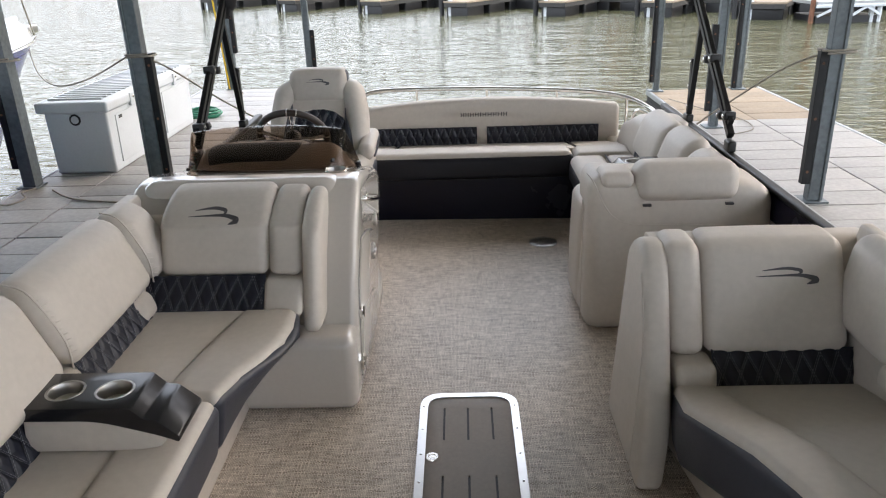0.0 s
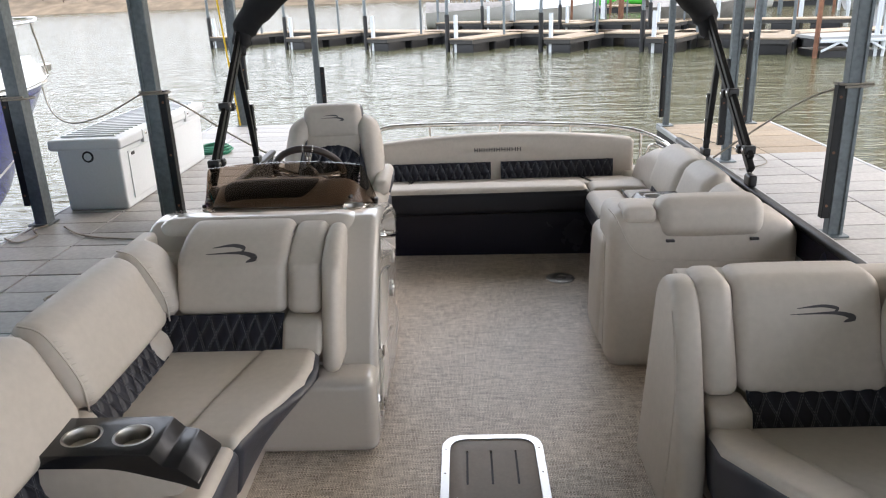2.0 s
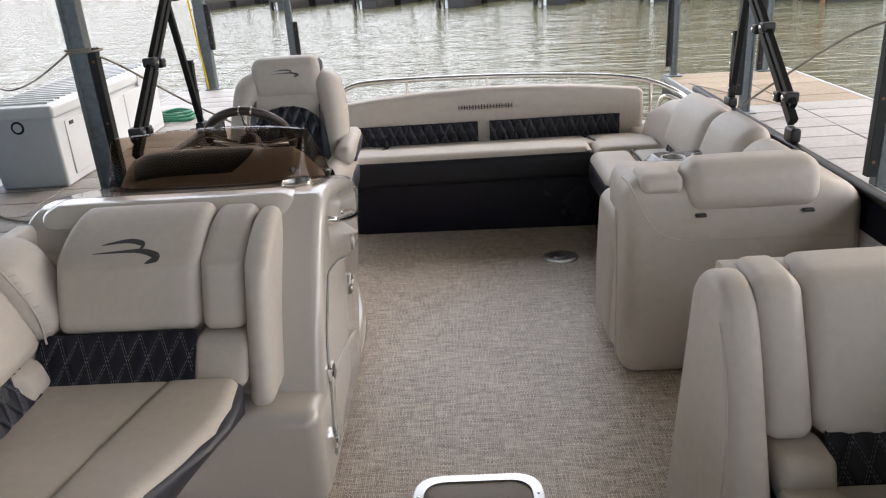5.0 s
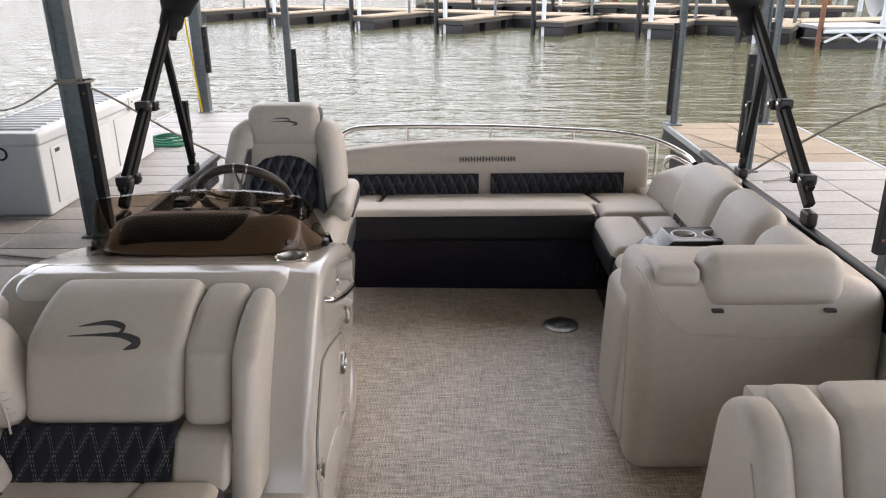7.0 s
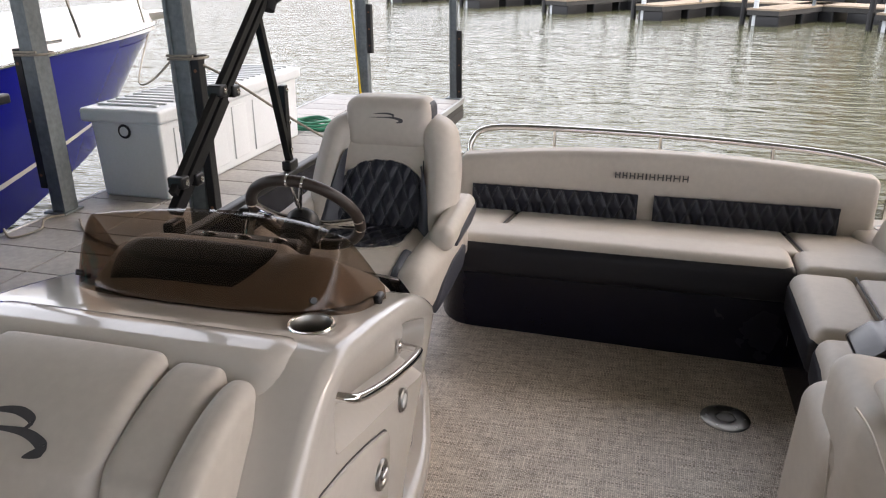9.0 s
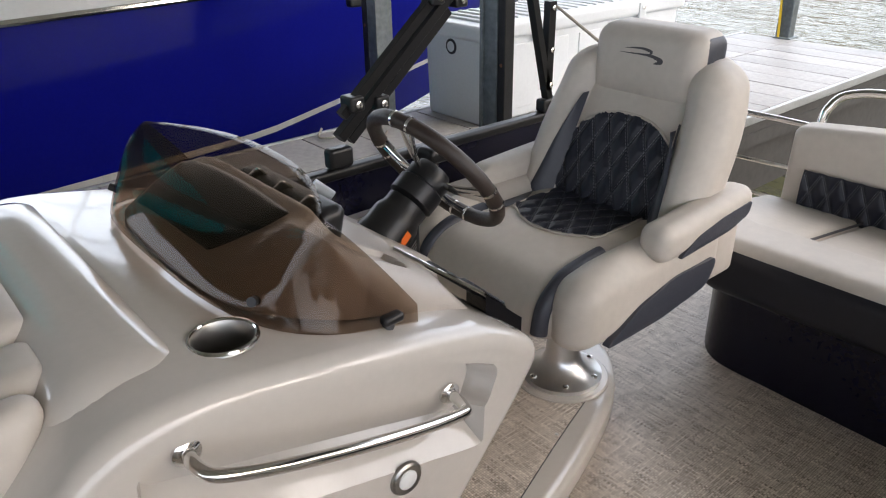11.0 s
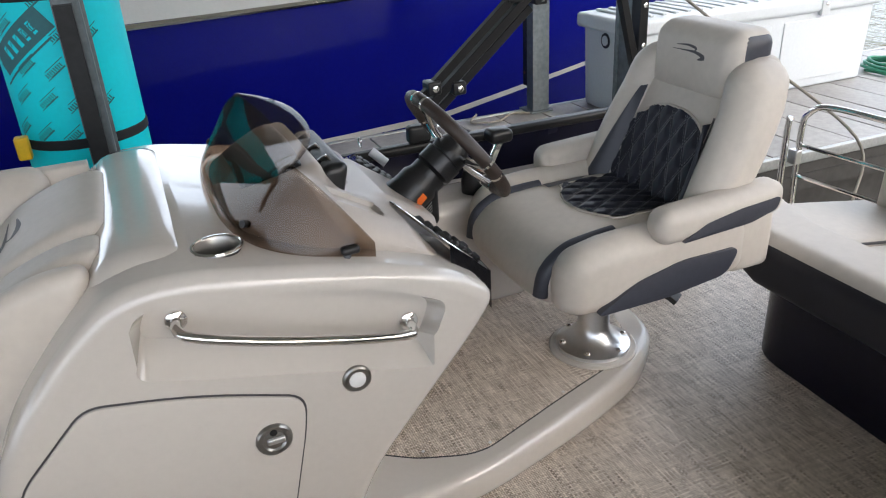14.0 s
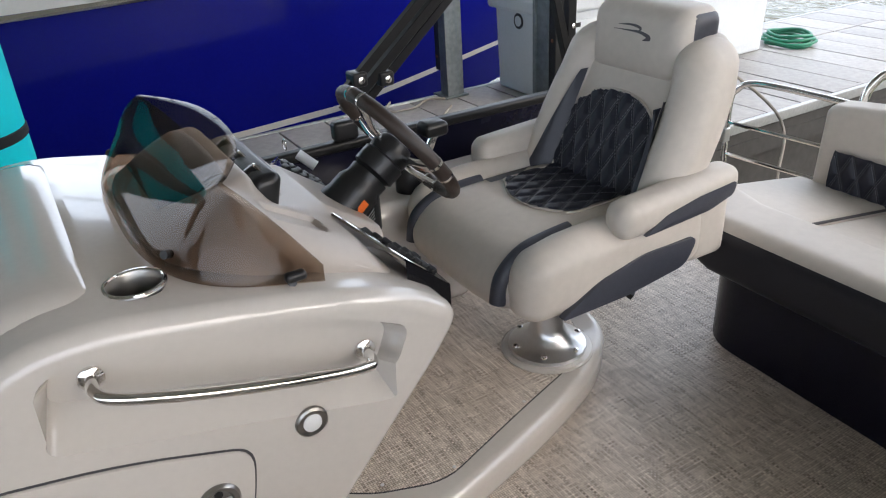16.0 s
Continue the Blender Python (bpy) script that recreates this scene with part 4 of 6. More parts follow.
part("emblem", drape(emblem((-0.915, 2.977, 0.716), (1, 0, 0), (0, 0.41, 0.91), (0, -0.91, 0.41), 0.18), hpm, (0, 1, 0)), PRINT, hp, "dark swept emblem")
part("back_bolster", sbox((-0.621, 2.90, 0.532), (-0.492, 3.125, 0.802), 0.032, (0.003, 0.014, 0.003), 12, rolled(2.91, 0.19, 0.45, 0.53)), BEIGE, LL)
part("end_bolster", sbox((-0.488, 2.858, 0.343), (-0.418, 3.09, 0.800), 0.03, (0.003, 0.012, 0.003), 12, rolled(2.86, 0.19, 0.42, 0.50)), BEIGE, LL)
part("lower_pad", sbox((-0.635, 2.835, 0.41), (-0.486, 2.95, 0.530), 0.02, (0, 0.01, 0), 4, leany(0.75, 0.47)), BEIGE, LL)
add_quilt(LL, lambda a, b: ((-1.085 + a, 2.805 + 0.92 * b, 0.428 + b), (0, -0.74, 0.67)), 0.455, 0.112, cw=0.058, ch=0.105, depth=0.008)
CUSH = []
for ya, yb, top in ((2.872, 3.10, 0.79), (2.235, 2.862, 0.805), (1.60, 2.205, 0.815), (0.98, 1.585, 0.815), (0.40, 0.965, 0.815)):
    CUSH.append(sbox((-1.135, ya, 0.535), (-1.015, yb, top), 0.05, (0.024, 0.004, 0.006), 6, leanx(-0.42, 0.5)))
    part("back_cushion", CUSH[-1], BEIGE, LL, "plump beige back cushion")
    part("cushion_piping", tube([(-1.130 - 0.42 * (z - 0.5) + w, ya + 0.012, z) for z, w in ((0.53, 0.085), (0.62, 0.118), (0.72, 0.118), (0.79, 0.10), (0.81, 0.05))], 0.0032, 6, 4), BEIGE, LL)
part("side_shell", prism(rounded([(-1.24, 0.3), (-1.08, 0.3), (-1.09, 0.5), (-1.20, 0.78), (-1.25, 0.78)], 0.01), "y", 0.40, 3.2, 0.008), BEIGE, LL)
for ya, yb in ((2.27, 2.76), (1.62, 2.18), (1.0, 1.55)):
    add_quilt(LL, lambda a, b, ya=ya: ((-1.035 - 0.45 * b, ya + a, 0.44 + b), (0.91, 0, 0.41)), yb - ya, 0.115, cw=0.058, ch=0.105, depth=0.008)
for y in (2.215, 2.77):
    part("lower_pad", sbox((-1.12, y - 0.065, 0.43), (-1.035, y + 0.065, 0.53), 0.03, (0.012, 0, 0), 4, leanx(-0.25, 0.45)), BEIGE, LL)
# gathered creases at the cushion ends
for cm, y0, sg in ((CUSH[0], 2.884, 1), (CUSH[1], 2.25, 1), (CUSH[1], 2.852, -1)):
    lay = draper(cm, (-1, 0, -0.1), 0.5)
    for k in range(11):
        z = 0.56 + k * 0.02
        L_ = 0.03 + 0.012 * math.sin(k * 2.3)
        part("gather", tube([tuple(lay((-1.1, y0 + sg * L_ * f, z - 0.006 * f))[0]) for f in (0, 0.4, 1.0)], [0.0012, 0.0026, 0.0008], 6, 3), BEIGE, LL)
AC = thing("armrest_console", (-0.85, 2.0, 0.447), "gloss black two-cup armrest console standing on the beige seat", "cup holder", "seat armrests")
cup_console(AC, -1.06, -0.635, 1.945, 2.125, 0.449)


# ---- forward lounge on the other side ----
RL = thing("lounge_seat", (1.1, 1.9, 0), "beige vinyl lounge with a tall padded end and charcoal skirt", "boat seat", "forward lounges")


def rseam(y):
    return 0.965 + 0.29 * (2.2 - y) if y > 1.3 else 0.965 + 0.29 * 0.9


def rfront(y):
    return 0.752 + 0.325 * (2.27 - max(y, 1.3)) + 0.09 * max(0, (y - 2.2) / 0.2) ** 2


part("end_panel", warp(prism(rounded([(2.29, 0.0), (2.30, 0.25), (2.53, 0.63), (2.61, 0.735), (2.72, 0.742), (2.80, 0.68), (2.80, 0.0)], [0.0, 0.1, 0.1, 0.06, 0.05, 0.06, 0]), "x", 0.665, 0.755, 0.03, 4), lambda x, y, z: (x + 0.045 * z / 0.73, y, z)), BEIGE, RL, "padded end panel")
part("panel_seam", tube([(0.666, 2.40, 0.02), (0.692, 2.44, 0.45), (0.706, 2.58, 0.66)], 0.0025, 6, 4), BEIGE, RL)
part("base", sbox((0.79, 0.4, 0.0), (1.49, 2.80, 0.30), 0.05, m=3, fn=lambda x, y, z: (x + 0.24 * smooth(y, 2.35, 1.5) * (1.49 - x) / 0.7, y, z)), BEIGE, RL)
part("back_shell", prism(rounded([(2.51, 0.2), (2.54, 0.45), (2.66, 0.70), (2.71, 0.73), (2.79, 0.73), (2.80, 0.2)], 0.02), "x", 0.76, 1.49, 0.015), BEIGE, RL)
for ya, yb in ((1.45, 2.40), (0.45, 1.44)):
    bo = part("seat_bolster", sbox((0.0, ya, 0.39), (0.26, yb, 0.452), 0.03, (0, 0, 0.008), 6, lambda x, y, z: (rfront(y) + x / 0.26 * (rseam(y) - 0.002 - rfront(y)), y, z - 0.21 * max(0, y - 1.9))), BEIGE, RL, "rolled beige seat edge")
    part("front_skirt", sbox((-0.010, ya + 0.002, 0.22), (0.2, yb + 0.006, 0.436), 0.032, (0.004, 0.006, 0), 6, lambda x, y, z: (rfront(y) + x / 0.26 * (rseam(y) - rfront(y)) + 0.12 * max(0, 0.36 - z), y, z - 0.21 * max(0, y - 1.9))), NAVY, bo, "charcoal vinyl skirt")
    part("seat_cushion", sbox((0.0, ya, 0.335), (0.3, yb, 0.450), 0.014, (0, 0, 0.004), 5, lambda x, y, z: (rseam(y) - 0.024 + x / 0.3 * (1.43 - rseam(y)), y, z - 0.006 - 0.21 * max(0, y - 1.9))), BEIGE, RL)
    part("seat_seam", tube([(rseam(y) - 0.023, y, 0.4450 - 0.21 * max(0, y - 1.9)) for y in np.linspace(ya + 0.01, yb - 0.01, 12)], 0.0035, 6, 2), SEAM, RL)
hpm = sbox((0.905, 2.470, 0.407), (1.375, 2.645, 0.745), 0.042, (0.004, 0.018, 0.006), 6, leany(0.48, 0.43))
hp = part("head_pad", hpm, BEIGE, RL, "large beige back pad")
part("emblem", drape(emblem((1.095, 2.555, 0.622), (1, 0, 0), (0, 0.43, 0.9), (0, -0.9, 0.43), 0.185), hpm, (0, 1, 0)), PRINT, hp, "dark swept emblem")
part("back_bolster", sbox((0.786, 2.460, 0.412), (0.902, 2.63, 0.744), 0.036, (0.003, 0.014, 0.004), 5, leany(0.48, 0.43)), BEIGE, RL)
part("lower_pad", sbox((0.795, 2.39, 0.30), (0.925, 2.51, 0.41), 0.025, (0, 0.012, 0), 4, leany(0.3, 0.4)), BEIGE, RL)
add_quilt(RL, lambda a, b: ((0.925 + a, 2.39 + 0.75 * b, 0.305 + b), (0, -0.8, 0.6)), 0.50, 0.12, cw=0.058, ch=0.105, depth=0.008)
for ya, yb in ((2.26, 2.62), (1.60, 2.245), (0.98, 1.585)):
    part("back_cushion", sbox((1.365, ya, 0.46), (1.46, yb, 0.775), 0.05, (0.024, 0.004, 0.006), 6, leanx(0.12, 0.5)), BEIGE, RL, "plump beige back cushion")
for ya, yb in ((1.62, 2.2),):
    add_quilt(RL, lambda a, b, ya=ya: ((1.385 + 0.10 * b, ya + a, 0.40 + b), (-0.95, 0, 0.3)), yb - ya, 0.11, cw=0.058, ch=0.105, depth=0.008)
for y in (2.24,):
    part("lower_pad", sbox((1.36, y - 0.05, 0.40), (1.44, y + 0.05, 0.49), 0.03, (0.012, 0, 0), 4), BEIGE, RL)
part("side_shell", prism(rounded([(1.36, 0.3), (1.40, 0.5), (1.46, 0.77), (1.50, 0.77), (1.50, 0.3)], 0.01), "y", 0.40, 2.7, 0.008), BEIGE, RL)


# ---- aft lounge with its end pod ----
AL = thing("aft_lounge", (1.15, 4.2, 0), "beige vinyl aft lounge with a padded end pod and charcoal skirt", "boat seat")


def podw(x, y, z):
    f = max(0, (0.95 - x) / 0.3)
    return (x - 0.03 * (1 - z / 0.75) * 0 + 0.02 * (z / 0.75) * f, y + 0.11 * z + 0.0, z + (0.025 * f * f - 0.04 * max(0, (x - 1.25) / 0.2) ** 2) * (z / 0.73))


part("pod_body", sbox((0.668, 3.405, 0.0), (1.505, 3.74, 0.70), 0.065, (0.0, 0.006, 0.004), 7, podw), BEIGE, AL, "padded pod body")
part("pod_side", sbox((0.665, 3.60, 0.0), (0.80, 3.95, 0.59), 0.06, (0.004, 0, 0), 5, lambda x, y, z: (x, y - 0.15 * max(0, z - 0.25), z)), BEIGE, AL, "padded pod side")
part("pod_seam", tube([(0.672, 3.50, 0.735), (0.70, 3.472, 0.70), (0.76, 3.454, 0.58), (0.84, 3.448, 0.52), (1.0, 3.446, 0.507), (1.42, 3.446, 0.50)], 0.0025, 6, 5), BEIGE, AL, "raised seam")
part("side_seam", tube([(0.666, 3.50, 0.02), (0.668, 3.53, 0.40), (0.675, 3.60, 0.56), (0.678, 3.64, 0.57)], 0.0025, 6, 5), BEIGE, AL)
ph = part("pod_headrest", sbox((0.885, 3.450, 0.60), (1.340, 3.61, 0.768), 0.055, (0.004, 0.014, 0.006), 6, leany(0.15, 0.6)), BEIGE, AL, "flip-up beige head pad")
for x in (0.935, 1.295):
    part("headrest_strap", sbox((x - 0.018, 3.450, 0.590), (x + 0.018, 3.48, 0.600), 0.002, m=1), SEAM, ph)
part("pod_top_pad", sbox((0.735, 3.465, 0.67), (0.878, 3.63, 0.735), 0.025, (0, 0.004, 0.006), 4, leany(0.12, 0.6)), BEIGE, AL)


AFT = 0.035


def afront(y):
    return 0.80 - 0.07 * max(0, (4.3 - y) / 0.4) ** 1.5


part("base", prism([(0.85, 3.70), (1.49, 3.70), (1.49, 5.0), (0.85, 5.0)], "z", 0.0, 0.30), BASENAVY, AL, "gloss navy base")
for ya, yb in ((3.78, 4.40), (4.41, 4.915)):
    bo = part("seat_bolster", sbox((0.0, ya, 0.30), (0.22, yb, 0.412), 0.045, (0, 0, 0.006), 5, lambda x, y, z: (afront(y) + x / 0.22 * (1.02 - afront(y)), y, z + AFT)), BEIGE, AL, "rolled beige seat edge")
    part("front_skirt", sbox((-0.004, ya + 0.002, 0.245), (0.18, yb - 0.002, 0.385), 0.035, (0.003, 0, 0), 5, lambda x, y, z: (afront(y) + x / 0.22 * (1.02 - afront(y)), y, z + AFT)), NAVY2, bo, "charcoal vinyl skirt")
    part("seat_cushion", sbox((1.024, ya, 0.30), (1.32, yb, 0.408 + AFT), 0.03, (0, 0, 0.004), 4), BEIGE, AL)
    part("seat_seam", tube([(1.022, ya + 0.01, 0.407 + AFT), (1.022, yb - 0.01, 0.407 + AFT)], 0.0045, 6, 2), SEAM, AL)
for ya, yb, top in ((4.40, 4.90, 0.73), (3.98, 4.385, 0.745), (3.62, 3.965, 0.725)):
    part("back_cushion", sbox((1.18, ya, 0.47), (1.30, yb, top), 0.055, (0.024, 0.004, 0.006), 6, leanx(0.34, 0.5)), BEIGE, AL, "plump beige back cushion")
    add_quilt(AL, lambda a, b, ya=ya: ((1.185 + 0.2 * b, ya + 0.04 + a, 0.40 + b), (-0.95, 0, 0.3)), yb - ya - 0.08, 0.09, cw=0.058, ch=0.105, depth=0.008)
part("side_shell", prism(rounded([(1.22, 0.3), (1.28, 0.5), (1.38, 0.64), (1.48, 0.64), (1.50, 0.3)], 0.02), "y", 3.75, 4.95, 0.01), BEIGE, AL)
part("corner_coaming", sbox((1.20, 4.86, 0.25), (1.50, 5.50, 0.66), 0.06, (0.004, 0.01, 0.004), 6, lambda x, y, z: (x + 0.10 * max(0, z - 0.4), y - 0.25 * max(0, z - 0.38), z - 0.35 * max(0, y - 5.15) * max(0, (z - 0.35)) / 0.3)), BEIGE, AL, "moulded corner coaming")
ld = part("cup_ledge", sbox((1.16, 5.35, 0.20), (1.50, 5.78, 0.40), 0.03, m=3), BEIGE, AL, "moulded corner ledge")
for x, y in ((1.30, 5.62), (1.42, 5.60)):
    cup_insert(ld, (x, y, 0.402), 0.042)
AC2 = thing("armrest_console", (1.08, 4.22, 0.444), "gloss black two-cup armrest console standing on the aft seat", "cup holder", "seat armrests")
cup_console(AC2, 1.27, 0.86, 4.14, 4.32, 0.446)


# ---- stern bench ----
SB = thing("stern_bench", (0.3, 5.3, 0), "long beige vinyl stern bench with quilted back and navy base", "boat bench")
part("base", prism(rounded([(-0.62, 5.75), (-0.62, 5.20), (-0.52, 5.035), (0.9, 4.985), (0.9, 5.75)], [0, 0.12, 0.12, 0, 0]), "z", 0.0, 0.33, 0.0), BASENAVY, SB, "gloss navy fibreglass base")
part("seat_bolster", sbox((-0.70, 4.945, 0.35), (0.83, 5.16, 0.458), 0.045, (0.004, 0.004, 0.006), 8, lambda x, y, z: (x, y + 0.10 * max(0, (-0.5 - x) / 0.2) ** 2, z)), BEIGE, SB, "rolled beige seat edge")
part("front_skirt", sbox((-0.70, 4.938, 0.292), (0.84, 5.14, 0.44), 0.035, (0.0, 0.004, 0), 8, lambda x, y, z: (x, y + 0.10 * max(0, (-0.5 - x) / 0.2) ** 2 - 0.005, z)), NAVY2, SB, "charcoal vinyl skirt")
for xa, xb in ((-0.69, -0.335), (-0.33, 0.88), (0.885, 1.22)):
    part("seat_cushion", sbox((xa, 5.10, 0.30), (xb, 5.62, 0.448), 0.03, (0, 0, 0.004), 4, lambda x, y, z: (x, y, z - 0.17 * (y - 5.1))), BEIGE, SB)
for x in (-0.332, 0.882):
    part("seat_seam", tube([(x, 5.08, 0.449), (x, 5.58, 0.368)], 0.0045, 6, 1, smooth=False), SEAM, SB)
part("corner_cushion", sbox((0.84, 4.92, 0.30), (1.20, 5.14, 0.452), 0.04, (0, 0, 0.005), 4), BEIGE, SB)


def bback(x, y, z):
    f = max(0, (z - 0.33) / 0.29)
    return (x, y + 0.06 * (z - 0.33), z + f * 0.062 * (1 - ((x - 0.31) / 0.94) ** 2))


bb = part("backrest", sbox((-0.63, 5.585, 0.325), (1.245, 5.70, 0.622), 0.03, (0.0, 0.006, 0.0), 10, bback), BEIGE, SB, "long beige backrest")
for xa, xb in ((-0.555, 0.235), (0.305, 1.095)):
    add_quilt(SB, lambda a, b, xa=xa: ((xa + a, 5.572 + 0.06 * b, 0.343 + b + 0.009), (0, -1, 0.05)), xb - xa, 0.142, cw=0.062, ch=0.142, depth=0.010)
for i, w in enumerate((0.024, 0.022, 0.026, 0.026, 0.008, 0.026, 0.028, 0.024, 0.030, 0.026)):
    x = 0.122 + sum((0.024, 0.022, 0.026, 0.026, 0.008, 0.026, 0.028, 0.024, 0.030, 0.026)[:i]) + i * 0.0097
    part("letter_bar", join(box((x, 5.586, 0.563), (x + 0.0055, 5.5905, 0.592)), box((x + w - 0.0055, 5.586, 0.563), (x + w, 5.5905, 0.592)), box((x + 0.002, 5.5862, 0.5755), (x + w - 0.002, 5.5903, 0.5795))), PRINT, bb, "dark printed mark")
for x in (-0.45, 1.09):
    part("post", lathe([(0.02, 0), (0.02, 0.012), (0.011, 0.016), (0.011, 0.10)], (x, 5.63, 0.30), 16), CHROME, SB, "stainless post")

# stern rail
SR = thing("stern_rail", (0.3, 5.85, 0.3), "polished stainless grab rail curving round the stern", "boat rail")
part("rail", tube([(-0.625, 5.80, 0.56), (-0.62, 5.82, 0.64), (-0.56, 5.85, 0.70), (-0.35, 5.86, 0.72), (0.3, 5.87, 0.712), (0.85, 5.86, 0.688), (1.15, 5.85, 0.662), (1.34, 5.78, 0.63), (1.46, 5.62, 0.585), (1.48, 5.50, 0.56)], 0.0155, 12, 7), CHROME, SR)
for x, z in ((-0.2, 0.718), (0.315, 0.71), (0.83, 0.688)):
    part("upright", tube([(x, 5.86, z), (x, 5.86, 0.30)], 0.008, 8, 1, smooth=False), CHROME, SR)
part("side_hoop", tube([(1.36, 5.74, 0.38), (1.37, 5.74, 0.50), (1.40, 5.70, 0.555), (1.47, 5.60, 0.535), (1.50, 5.50, 0.51)], 0.0115, 10, 6), CHROME, SR)
part("corner_post", tube([(1.33, 5.78, 0.30), (1.33, 5.78, 0.625)], 0.010, 8, 1, smooth=False), CHROME, SR)

# gate by the helm
GT = thing("stern_gate", (-0.95, 5.8, 0.05), "polished stainless tube gate at the stern corner", "boat gate")
part("gate_frame", tube([(-1.13, 5.78, 0.06), (-1.14, 5.78, 0.45), (-1.11, 5.78, 0.54), (-1.03, 5.79, 0.575), (-0.80, 5.81, 0.575), (-0.66, 5.82, 0.57)], 0.012, 10, 7), CHROME, GT)
part("hinge_post", tube([(-1.20, 5.77, 0.0), (-1.20, 5.77, 0.46), (-1.19, 5.77, 0.49)], 0.013, 10, 3), CHROME, GT)
for z in (0.14, 0.27, 0.40):
    part("crossbar", tube([(-1.135, 5.78, z), (-0.66, 5.82, z)], 0.008, 8, 1, smooth=False), CHROME, GT)
part("gate_latch", sbox((-1.17, 5.755, 0.32), (-1.125, 5.79, 0.38), 0.006, m=1), BRUSHED, GT)
solid("deck_edge", box((-1.27, 5.952, -0.28), (1.52, 5.99, 0.012)), BLACK, (0, 5.97, 0), "black stern deck edge trim", "trim", kind="structure")

# floor hatch and table socket
HT = thing("floor_hatch", (0.13, 2.2, 0.0), "taupe plastic floor hatch in a riveted aluminium frame", "hatch")
ho = rounded([(-0.06, 1.45), (-0.06, 2.893), (0.322, 2.893), (0.322, 1.45)], [0.09, 0.09, 0.09, 0.09], 6)
hi_ = rounded([(-0.030, 1.48), (-0.030, 2.863), (0.292, 2.863), (0.292, 1.48)], [0.07, 0.07, 0.07, 0.07], 6)
nn = len(ho)
fr_v = [(x, y, z) for o, z in ((ho, 0.001), (ho, 0.009), (hi_, 0.011), (hi_, 0.001)) for x, y in o]
part("frame", (fr_v, [(k * nn + i, k * nn + (i + 1) % nn, (k + 1) * nn + (i + 1) % nn, (k + 1) * nn + i) for k in range(3) for i in range(nn)]), BRUSHED, HT, "riveted aluminium frame")
slots = [prism(rounded([(x - 0.004, ya), (x - 0.004, yb), (x + 0.004, yb), (x + 0.004, ya)], 0.0035), "z", -0.02, 0.03) for x in (0.035, 0.125, 0.217) for ya, yb in ((2.585, 2.79), (2.14, 2.385), (1.72, 1.96))]
part("lid", carve(prism(hi_, "z", -0.004, 0.0065, 0.002, 2), *slots), HATCHM, HT, "slotted taupe lid")
# dark sheet inside the lid stands in for the shade in its slots
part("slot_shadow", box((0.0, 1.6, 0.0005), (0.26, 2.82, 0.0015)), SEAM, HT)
part("latch", lathe([(0.001, 0.002), (0.013, 0.002), (0.015, 0.005), (0.021, 0.005), (0.023, 0.0)], (-0.004, 2.487, 0.0065), 24), CHROME, HT, "round stainless latch")
for i in range(9):
    for x in (-0.045, 0.307):
        part("rivet", lathe([(0.005, 0), (0.004, 0.002), (0.001, 0.0025)], (x, 1.6 + i * 0.15, 0.010), 8), CHROME, HT)
TS = thing("table_socket", (0.605, 4.557, 0.0), "round stainless table socket set in the deck", "deck fitting")
part("plate", lathe([(0.02, 0.003), (0.03, 0.006), (0.075, 0.007), (0.083, 0.004), (0.085, 0.0)], (0.605, 4.557, 0.0), 36), CUPSTEEL, TS)
part("socket", lathe([(0.001, 0.004), (0.028, 0.004), (0.03, 0.0085), (0.034, 0.0085), (0.036, 0.005)], (0.605, 4.557, 0.002), 28), CUPSTEEL, TS)
for k in range(6):
    part("screw", lathe([(0.005, 0), (0.004, 0.002), (0.001, 0.0022)], (0.605 + 0.065 * math.cos(k * 1.047), 4.557 + 0.065 * math.sin(k * 1.047), 0.006), 8), BRUSHED, TS)


